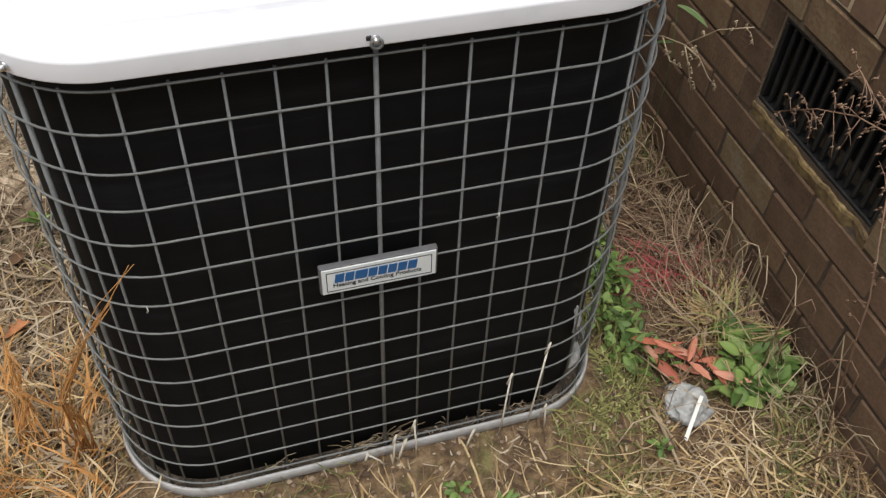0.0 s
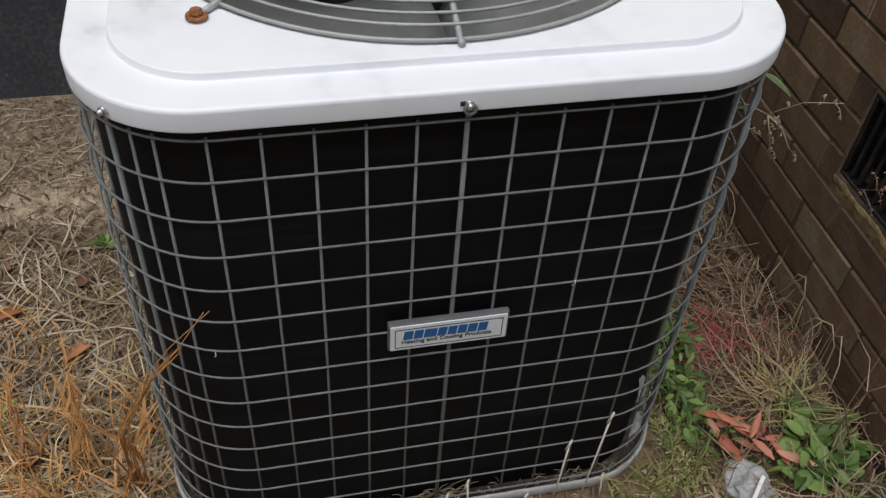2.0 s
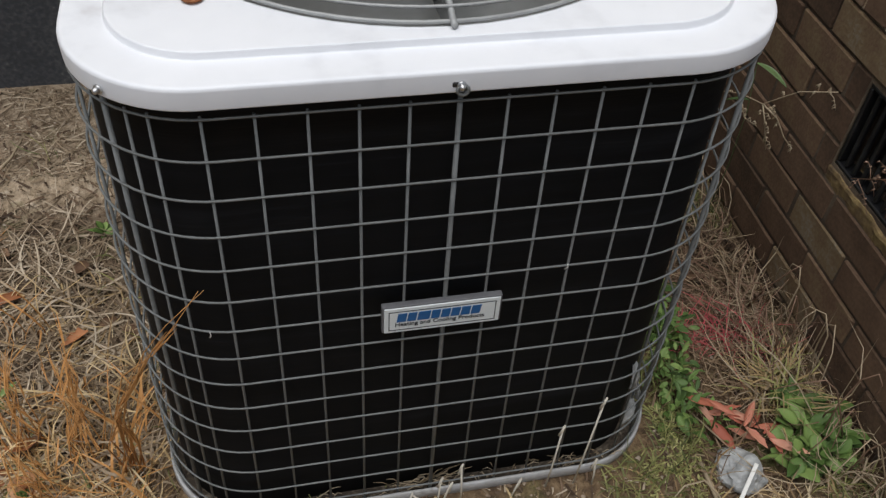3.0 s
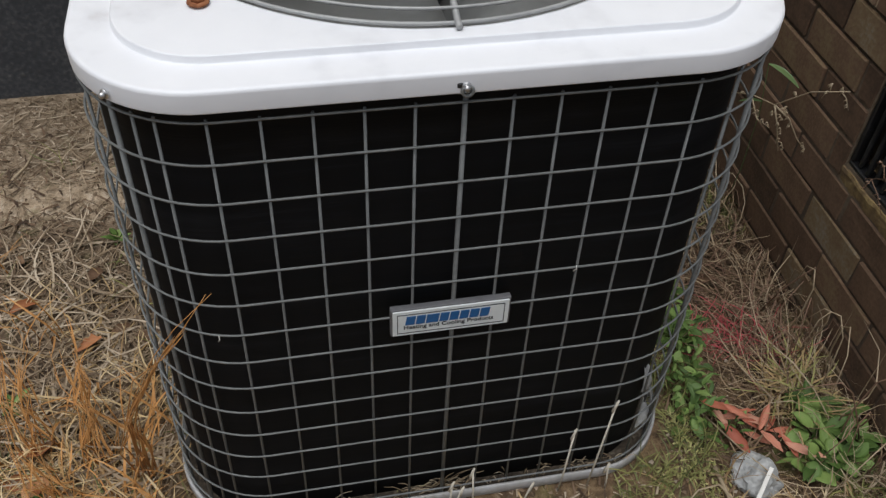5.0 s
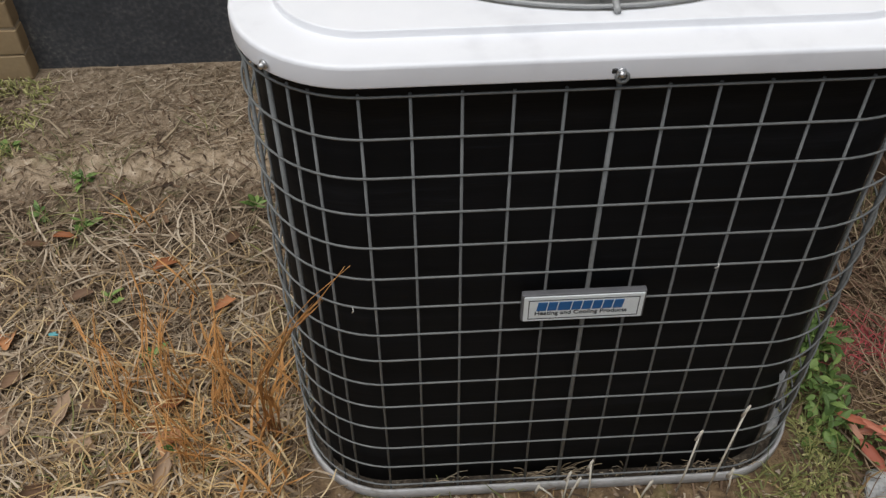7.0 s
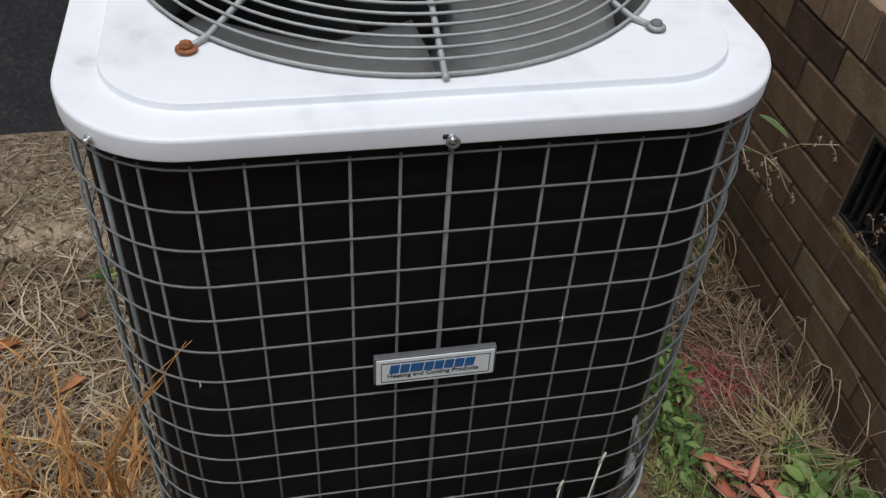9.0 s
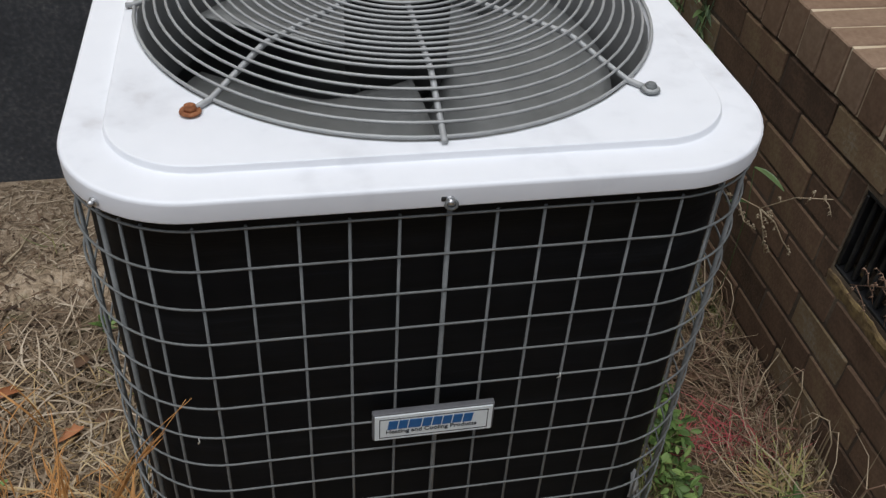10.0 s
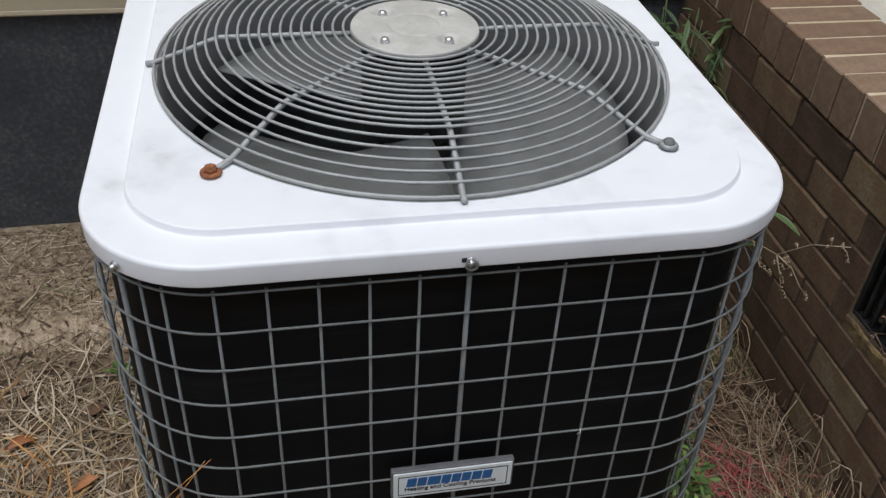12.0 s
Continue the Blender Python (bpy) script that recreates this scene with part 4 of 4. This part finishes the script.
WEEDLEAF = [leaf_mesh(0.05, 0.026, 0.25, 0.3), leaf_mesh(0.042, 0.03, 0.15, 0.2), leaf_mesh(0.062, 0.022, 0.3, 0.45, 0.12)]
BROADLEAF = [leaf_mesh(0.075, 0.045, 0.2, 0.3), leaf_mesh(0.065, 0.05, 0.12, 0.2), leaf_mesh(0.09, 0.034, 0.3, 0.35)]
SHRUBLEAF = [leaf_mesh(0.085, 0.016, 0.2, 0.4, 0, "leaf", DARKLEAF), leaf_mesh(0.07, 0.014, 0.2, 0.25, 0, "leaf", DARKLEAF)]


def weed(at, leaves, size, kinds, label, group, seed, tall=0.035, scatter=0.02):
    """A low broad-leaved weed: a short stem and its leaves."""
    rr = random.Random(seed)
    z0 = gh(*at)
    root = empty("weed", label, "weed", group, (at[0], at[1], z0))
    solid("stem", *tube([(0, 0, -0.005), (0.002, 0, tall * 0.5), (0, 0.002, tall)], 0.0016, 5), LEAFGREEN, root)
    for k in range(leaves):
        a = 137.5 * k + rr.uniform(-25, 25)
        o = new("leaf", kinds[rr.randrange(len(kinds))])
        o.parent = root
        s = size * rr.uniform(0.6, 1.15)
        r = rr.uniform(0, scatter)
        o.matrix_basis = pose(r * math.cos(radians(a)), r * math.sin(radians(a)), tall * (0.25 + 0.75 * k / leaves), rr.uniform(-32, 32), rr.uniform(-68, 14), a) @ Matrix.Diagonal((s, s, s, 1))
    return root


label_small = "low green weed with small rounded leaves beside the unit"
rr = random.Random(8)
for k in range(42):
    y = 0.06 + 0.019 * k + rr.uniform(-0.02, 0.02)
    x = 0.465 + 0.07 * (k / 46) + rr.uniform(-0.03, 0.07)
    weed((x, y), 17, rr.uniform(0.32, 0.68), WEEDLEAF, label_small, "green weeds beside the unit", 400 + k, rr.uniform(0.02, 0.07) + 0.001 * k, 0.036)
for k, (x, y) in enumerate(((0.69, 0.02), (0.735, 0.045), (0.745, -0.01), (0.69, -0.035), (0.655, -0.04), (0.72, -0.045), (0.71, 0.08))):
    weed((x, y), 15, rr.uniform(0.42, 0.72), BROADLEAF, "leafy green weed with broad leaves near the brick wall", "broad weeds", 140 + k, 0.045, 0.02)
for k, (x, y) in enumerate(((-0.545, 0.70), (-0.93, 0.80), (-1.0, 0.70), (-0.62, 0.10), (-0.70, 0.30), (-1.2, 0.86), (-1.1, 0.62), (-0.66, -0.02), (-0.90, 0.66), (-1.12, 0.93), (-1.27, 0.95),
                            (-0.5, -0.10), (0.10, -0.10), (0.17, -0.13), (-0.14, -0.16), (0.46, -0.11), (-0.80, 0.45), (-0.98, 0.15))):
    weed((x, y), 10, rr.uniform(0.32, 0.55), WEEDLEAF, "small green weed in the dry lawn", "lawn weeds", 170 + k, 0.02, 0.012)


def shrub(at, label, seed, stems=7):
    """A thin upright plant with narrow leaves."""
    rr = random.Random(seed)
    root = empty("shrub", label, "plant", "plants behind the unit", (at[0], at[1], gh(*at)))
    for k in range(stems):
        a, h = rr.uniform(0, 2 * math.pi), rr.uniform(0.4, 0.72)
        lx, ly = 0.08 * math.cos(a), 0.08 * math.sin(a)
        pts = [(lx * 0.2, ly * 0.2, -0.01), (lx * 0.5, ly * 0.5, h * 0.5), (lx, ly, h)]
        st = solid("stem", *tube(pts, 0.002, 5, False, 0.5), DARKLEAF, root, "", True)
        for q in range(13):
            t = rr.uniform(0.35, 1.0)
            o = new("leaf", SHRUBLEAF[rr.randrange(2)])
            o.parent = st
            sc = rr.uniform(0.45, 0.8)
            o.matrix_basis = pose(lx * (0.2 + 0.8 * t), ly * (0.2 + 0.8 * t), h * t, rr.uniform(-20, 20), rr.uniform(-45, 25), rr.uniform(0, 360)) @ Matrix.Diagonal((sc, sc, sc, 1))


shrub((0.68, 0.94), "spindly green weed with narrow leaves behind the unit", 3)
shrub((0.73, 1.02), "spindly green weed with narrow leaves behind the unit", 4, 9)
shrub((0.62, 1.08), "spindly green weed with narrow leaves behind the unit", 6, 9)


# fallen leaves
def fallen(at, size, turn, material, label, seed, lift=0.016, slim=0.5):
    rr = random.Random(seed)
    me = leaf_mesh(size, size * slim * rr.uniform(0.8, 1.3), rr.uniform(0.3, 0.9), rr.uniform(-0.5, 0.5), rr.uniform(0.05, 0.3), "fallen_leaf", material)
    o = new("fallen_leaf", me)
    o.matrix_basis = pose(at[0], at[1], gh(*at) + lift, rr.uniform(-20, 20), rr.uniform(-14, 14), turn)
    tagged(o, label, "leaf", "fallen leaves")


fallen((-0.725, 0.51), 0.058, 35, RUSSETLEAF, "russet fallen leaf on the dry grass", 1)
for k, (x, y, t, sz) in enumerate(((-0.965, 0.33, 100, 0.06), (-0.955, 0.62, 10, 0.05), (-0.66, 0.21, -60, 0.07), (-0.64, 0.14, -70, 0.07), (-0.60, 0.40, 20, 0.05), (-0.69, 0.14, 0, 0.06))):
    fallen((x, y), sz, t, RUSSETLEAF, "russet fallen leaf on the dry grass", 20 + k)
for k, (x, y, t, sz) in enumerate(((-0.80, 0.20, 10, 0.07), (-0.84, 0.16, 70, 0.065), (-0.96, 0.15, 40, 0.075), (-0.92, 0.02, 120, 0.08), (-0.86, -0.02, 60, 0.08), (-1.02, 0.22, 200, 0.07), (-0.76, 0.11, 160, 0.07),
                                   (-0.64, 0.02, 80, 0.06), (0.62, 0.40, 30, 0.06), (0.60, -0.12, 10, 0.06), (-0.30, -0.14, 20, 0.05), (0.34, -0.16, 70, 0.05), (-1.1, 0.4, 10, 0.08), (-0.72, 0.65, 140, 0.045))):
    fallen((x, y), sz, t, DEADLEAF, "curled brown dead leaf on the dry grass", 50 + k)
rr = random.Random(77)
for k in range(26):
    x, y = rr.uniform(-1.25, -0.48), rr.uniform(-0.1, 0.62)
    fallen((x, y), rr.uniform(0.025, 0.06), rr.uniform(0, 360), DEADLEAF if k % 9 else RUSSETLEAF, "small curled dead leaf in the dry grass", 300 + k, 0.012)
rr = random.Random(91)
for k in range(20):
    t = k / 19
    x, y = 0.502 + 0.125 * t + rr.uniform(-0.012, 0.012), 0.108 - 0.098 * t + rr.uniform(-0.014, 0.014)
    fallen((x, y), rr.uniform(0.04, 0.068), rr.uniform(-75, -5) + 60 * (rr.random() < 0.25), PINKLEAF, "torn pinkish red leaf beside the weeds", 800 + k, rr.uniform(0.02, 0.05), 0.26)

# crumpled clear plastic bag with a white strip on it
bm = bmesh.new()
bmesh.ops.create_icosphere(bm, subdivisions=4, radius=0.042)
for v in bm.verts:
    n1 = noise.noise(v.co * 38) * 0.014 + noise.noise(v.co * 90) * 0.006
    v.co = v.co * (1 + n1 / 0.042)
    v.co.z = max(-0.012, v.co.z * 0.6)
bag = part("plastic_bag", bm, BAG, None)
bag.matrix_basis = pose(0.555, -0.035, gh(0.555, -0.035) + 0.014, 0, 0, 20)
tagged(bag, "crumpled cloudy white plastic bag on the ground", "bag")
strip = part("plastic_strip", block(0.088, 0.007, 0.002, 0.0006, 1), PAPERWHITE, None)
strip.matrix_basis = pose(0.537, -0.078, gh(0.537, -0.078) + 0.040, 0, -16, 47)
tagged(strip, "thin white plastic strip lying on the bag", "litter")
scrap = part("plastic_scrap", block(0.016, 0.011, 0.004, 0.001, 1, 0.002, 2), TURQUOISE, None)
scrap.matrix_basis = pose(-0.887, 0.36, gh(-0.887, 0.36) + 0.02, 10, 15, 30)
tagged(scrap, "tiny turquoise plastic scrap in the grass", "litter")


def twig(points, radius, label, material=PALESTEM):
    pts = [(x, y, gh(x, y) + h) for x, y, h in points]
    tagged(solid("twig", *tube(pts, radius, 5, False, 0.5), material, smooth=True), label, "twig", "twigs")


twig([(-0.775, 0.90, 0.008), (-0.752, 0.95, 0.02), (-0.735, 1.01, 0.03)], 0.004, "pale straw stick on sandy soil")
twig([(-1.0, 0.16, 0.012), (-0.9, 0.21, 0.02), (-0.8, 0.235, 0.016)], 0.003, "pale straw stick on the dry lawn")
twig([(-1.25, 0.40, 0.02), (-1.1, 0.44, 0.028), (-0.95, 0.42, 0.02)], 0.0025, "pale straw stick on the dry lawn")
twig([(0.478, -0.02, 0.01), (0.475, -0.08, 0.02), (0.48, -0.16, 0.012)], 0.005, "pale stick beside the plastic bag")
twig([(0.50, 0.10, 0.012), (0.55, 0.0, 0.03), (0.58, -0.10, 0.06)], 0.002, "thin straw across the pink leaves")
twig([(-1.0, 0.95, 0.01), (-1.06, 1.02, 0.015), (-1.14, 1.07, 0.012)], 0.003, "pale straw stick on sandy soil")
rr = random.Random(31)
for k in range(16):
    x, y, a, ln = rr.uniform(0.42, 0.78), rr.uniform(-0.32, -0.1), rr.uniform(0, 3.14), rr.uniform(0.06, 0.14)
    pts = [(x + ln * t * math.cos(a + 1.1 * t), min(y + ln * t * math.sin(a + 1.1 * t), -0.06), 0.012 + 0.035 * math.sin(3.1 * t)) for t in (0, 0.25, 0.5, 0.75, 1)]
    twig([(min(px, 0.785), py, h) for px, py, h in pts], 0.0022, "bent pale straw in front of the porch wall")


rr = random.Random(57)
for k in range(22):
    y0, reach, rise = rr.uniform(-0.25, 0.5), rr.uniform(-0.16, 0.1), rr.uniform(0.10, 0.24)
    x0, x1 = rr.uniform(0.70, 0.78), rr.uniform(0.60, 0.79)
    pts = [(x0 + (x1 - x0) * t, y0 + reach * t + 0.02 * math.sin(5 * t + k), rise * math.sin(2.5 * t) + 0.004) for t in (0, 0.2, 0.4, 0.6, 0.8, 1)]
    twig(pts, 0.0017, "thin arching dead stem beside the brick wall", PINKSTEM if k % 3 else PALESTEM)


def dry_branch(points, material, label, seed, sprigs, spread_to):
    """A dead weed stem with fine side sprigs and seed husks."""
    rr = random.Random(seed)
    root = empty("dead_weed", label, "weed", "", points[0])
    at = Vector(points[0])
    solid("stem", *tube([Vector(q) - at for q in points], 0.0017, 5, False, 0.5), material, root, "", True)
    for k in range(sprigs):
        t = rr.uniform(0.15, 1.0) * (len(points) - 1)
        i = min(int(t), len(points) - 2)
        p = Vector(points[i]).lerp(Vector(points[i + 1]), t - i)
        d = Vector((rr.uniform(-0.4, 0.4), rr.uniform(-1, 1), rr.uniform(-1, 0.7))) * spread_to * rr.uniform(0.5, 1.2)
        q = p + d * 0.5 + Vector((0, 0, 0.006))
        e = p + d
        e.x = min(e.x, WALL_X - 0.006)
        pieces = [tube([p - at, q - at, e - at], 0.0009, 4, False, 0.5)]
        for h in range(3):
            c = q.lerp(e, rr.random()) + Vector((0, rr.uniform(-0.003, 0.003), rr.uniform(-0.003, 0.003))) - at
            pieces.append(tube([c, c + Vector((0, 0.003, -0.003)), c + Vector((0, 0.005, -0.007))], 0.0016, 4, False, 0.3))
        solid("sprig", *join(pieces), material, root, "", True)


dry_branch([(0.735, 0.60, -0.02), (0.70, 0.66, 0.16), (0.69, 0.605, 0.325), (0.68, 0.515, 0.383), (0.66, 0.412, 0.435), (0.668, 0.345, 0.508), (0.68, 0.275, 0.556)], PALESTEM,
           "pale dead weed stem with husks against brick wall", 2, 7, 0.022)
dry_branch([(0.66, 0.412, 0.435), (0.668, 0.400, 0.405), (0.675, 0.378, 0.358)], PALESTEM, "pale dead weed sprig with husks against brick wall", 6, 7, 0.016)
dry_branch([(0.66, 0.412, 0.435), (0.69, 0.40, 0.41), (0.715, 0.395, 0.37), (0.73, 0.381, 0.352)], PALESTEM, "pale dead weed sprig with husks against brick wall", 7, 8, 0.016)
dry_branch([(0.68, 0.515, 0.383), (0.69, 0.487, 0.345), (0.70, 0.458, 0.347)], PALESTEM, "pale dead weed sprig with husks against brick wall", 8, 5, 0.014)
dry_branch([(0.76, -0.16, -0.02), (0.75, -0.10, 0.3), (0.73, -0.02, 0.56), (0.72, 0.05, 0.545), (0.72, 0.126, 0.50), (0.72, 0.21, 0.43)], PINKSTEM, "reddish dead weed with fine sprigs before the vent", 4, 46, 0.055)
dry_branch([(0.73, -0.02, 0.56), (0.725, 0.04, 0.585), (0.72, 0.09, 0.607)], PINKSTEM, "reddish dead weed sprig before the vent", 9, 16, 0.045)

# dead stems caught in the guard's foot
for at, h, lean, nm in (((0.237, -0.032), 0.222, (0.016, 0.004), "bleached dead stem caught in the guard's foot"), ((0.047, -0.034), 0.088, (-0.002, 0.006), "bleached grass stub at the base pan"),
                        ((0.189, -0.032), 0.156, (0.010, 0.006), "bleached dead stem caught in the guard's foot"), ((0.016, -0.036), 0.06, (0.012, -0.003), "bleached grass stub at the base pan"),
                        ((-0.004, -0.036), 0.045, (-0.03, -0.003), "bleached grass stub at the base pan"), ((0.268, -0.038), 0.07, (-0.006, -0.002), "bleached grass stub at the base pan"),
                        ((0.13, -0.04), 0.045, (0.01, -0.002), "bleached grass stub at the base pan"), ((0.008, -0.037), 0.075, (0.004, 0.0), "bleached grass stub at the base pan")):
    z = gh(*at) + 0.0
    pts = [(at[0], at[1] - 0.004, z - 0.004), (at[0] + lean[0] * 0.3, at[1] - 0.004, z + h * 0.4), (at[0] + lean[0], at[1] + lean[1], z + h)]
    top = Vector(pts[-1])
    geo = join([tube(pts, 0.0016, 5), tube([top - Vector((0.003, 0, 0.022)), top - Vector((0.001, 0.001, 0.008)), top + Vector((0.002, 0, 0.004))], 0.0028, 5, False, 0.6)])
    tagged(solid("dry_straw", *geo, BLEACHED, smooth=True), nm, "stem", "dead stems at the base")
def caught(at, n, reach, label, seed):
    """A wisp of dry grass lodged between guard and base pan."""
    rr = random.Random(seed)
    pieces = []
    for k in range(n):
        a, ln = rr.uniform(0, 2 * math.pi), rr.uniform(0.3, 1.0) * reach
        p = Vector((rr.uniform(-0.6, 0.6) * reach, rr.uniform(-0.008, 0.008), rr.uniform(0, 0.012)))
        e = p + Vector((math.cos(a) * ln, math.sin(a) * ln * 0.22, rr.uniform(-0.1, 0.55) * ln))
        pieces.append(tube([p, p.lerp(e, 0.5) + Vector((0, 0, 0.006)), e], rr.uniform(0.0006, 0.0013), 4, False, 0.5))
    ob = solid("dry_wisp", *join(pieces), PALESTEM, smooth=True)
    ob.location = at
    tagged(ob, label, "straw", "straw caught in the base pan")


for k, (x, n, reach) in enumerate(((0.015, 34, 0.05), (-0.05, 16, 0.035), (0.235, 22, 0.035), (0.155, 12, 0.03), (0.29, 12, 0.03), (-0.16, 8, 0.03), (0.09, 8, 0.03))):
    caught((x, -0.010, BASE + 0.016), n, reach, "dry straw caught between guard and base pan", 900 + k)
for k, (x, y, z, t) in enumerate(((0.315, 0.016, 0.215, 40), (0.335, 0.03, 0.165, 70), (0.325, 0.02, 0.11, 20))):
    me = leaf_mesh(0.05, 0.026, 0.5, 0.4, 0.2, "fallen_leaf", BAG)
    ob = new("fallen_leaf", me)
    ob.matrix_basis = pose(x, y, z, 80, -60, t)
    tagged(ob, "grey papery leaf caught inside the guard's corner", "leaf", "leaves inside the guard")
shoot = empty("weed", "thin weed shoot with long green leaves against brick wall", "weed", "wall weeds", (0.765, 0.60, gh(0.765, 0.60)))
solid("stem", *tube([(0, 0, -0.01), (-0.004, -0.02, 0.15), (-0.016, -0.032, 0.30), (-0.047, -0.052, 0.43)], 0.0013, 5, False, 0.6), DARKLEAF, shoot, "", True)
for at, turn, size in (((-0.047, -0.052, 0.43), -58, 0.78), ((-0.02, -0.035, 0.33), 150, 0.5)):
    o = new("leaf", SHRUBLEAF[0])
    o.parent = shoot
    o.matrix_basis = pose(*at, 0, -8, turn) @ Matrix.Diagonal((size, size * 1.3, size, 1))
# a wisp of fluff on the guard
for at in ((0.1485, -0.014, 0.548), (-0.285, -0.012, 0.495)):
    pts = [(at[0], at[1], at[2] - 0.004), (at[0] + 0.002, at[1] - 0.003, at[2] + 0.002), (at[0] + 0.0015, at[1] - 0.002, at[2] + 0.008)]
    tagged(solid("seed_fluff", *tube(pts, 0.0011, 5, False, 0.5), PAPERWHITE, smooth=True), "tiny white seed fluff caught on a wire", "fluff", "fluff on the guard")


# ---------- bricks of the walls, last ----------
def lay(parent, shape, material, places):
    """Pieces on a few shared meshes."""
    meshes = []
    for k in range(5):
        o = part("brick", block(*shape, 0.0026, 1, 0.0016, k), material, parent)
        meshes.append(o)
    used = set()
    rr = random.Random(4)
    for n, m in enumerate(places):
        k = rr.randrange(5)
        m = m @ pose(rr.uniform(-0.002, 0.002), rr.uniform(-0.0012, 0.0012), rr.uniform(-0.0012, 0.0012), 0, rr.uniform(-0.5, 0.5), rr.uniform(-0.4, 0.4))
        if k in used:
            again(meshes[k], parent, m)
        else:
            used.add(k)
            meshes[k].matrix_basis = m


JOINT = 0.0075
whole, short = [], []
for c in range(0, 10):
    z = CAP - COURSE * (c + 0.5)
    phase = 0.492 + (LONG / 2 if c % 2 else 0)
    for k in range(-11, 6):
        a, b = phase + LONG * k, phase + LONG * (k + 1)
        b = min(b, HOUSE_Y - 0.002)
        if b - a < 0.03:
            continue
        spans = [(a, b)]
        if z - 0.02 < VENT[3] and z + 0.03 > VENT[2]:
            spans = []
            if a < VENT[0]:
                spans.append((a, min(b, VENT[0])))
            if b > VENT[1]:
                spans.append((max(a, VENT[1]), b))
        for p, q in spans:
            if q - p > LONG - 0.002:
                whole.append(pose(WALL_X + 0.045, (p + q) / 2, z))
            elif q - p > 0.03:
                short.append((p, q, z))
lay(porch_wall, (0.09, LONG - JOINT, COURSE - JOINT), BRICK, whole)
for p, q, z in short:
    o = part("brick", block(0.09, q - p - JOINT, COURSE - JOINT, 0.0026, 1, 0.0016, int(p * 1000)), BRICK, porch_wall)
    o.matrix_basis = pose(WALL_X + 0.045, (p + q) / 2, z)
lay(porch_wall, (0.206, 0.0715 - JOINT, 0.092), CAPBRICK, [pose(WALL_X + 0.1, 0.509 + 0.0715 * (k + 0.5), CAP + 0.05) for k in range(-28, 9)])
tan = []
for c in range(24):
    for k in range(3):
        tan.append(pose(PIER_X - LONG * 0.5 - LONG * k + (0 if c % 2 else 0.0), PIER_Y + 0.05, 0.035 + COURSE * c))
lay(pier, (LONG - 0.006, 0.1, COURSE - 0.006), TANBRICK, tan)
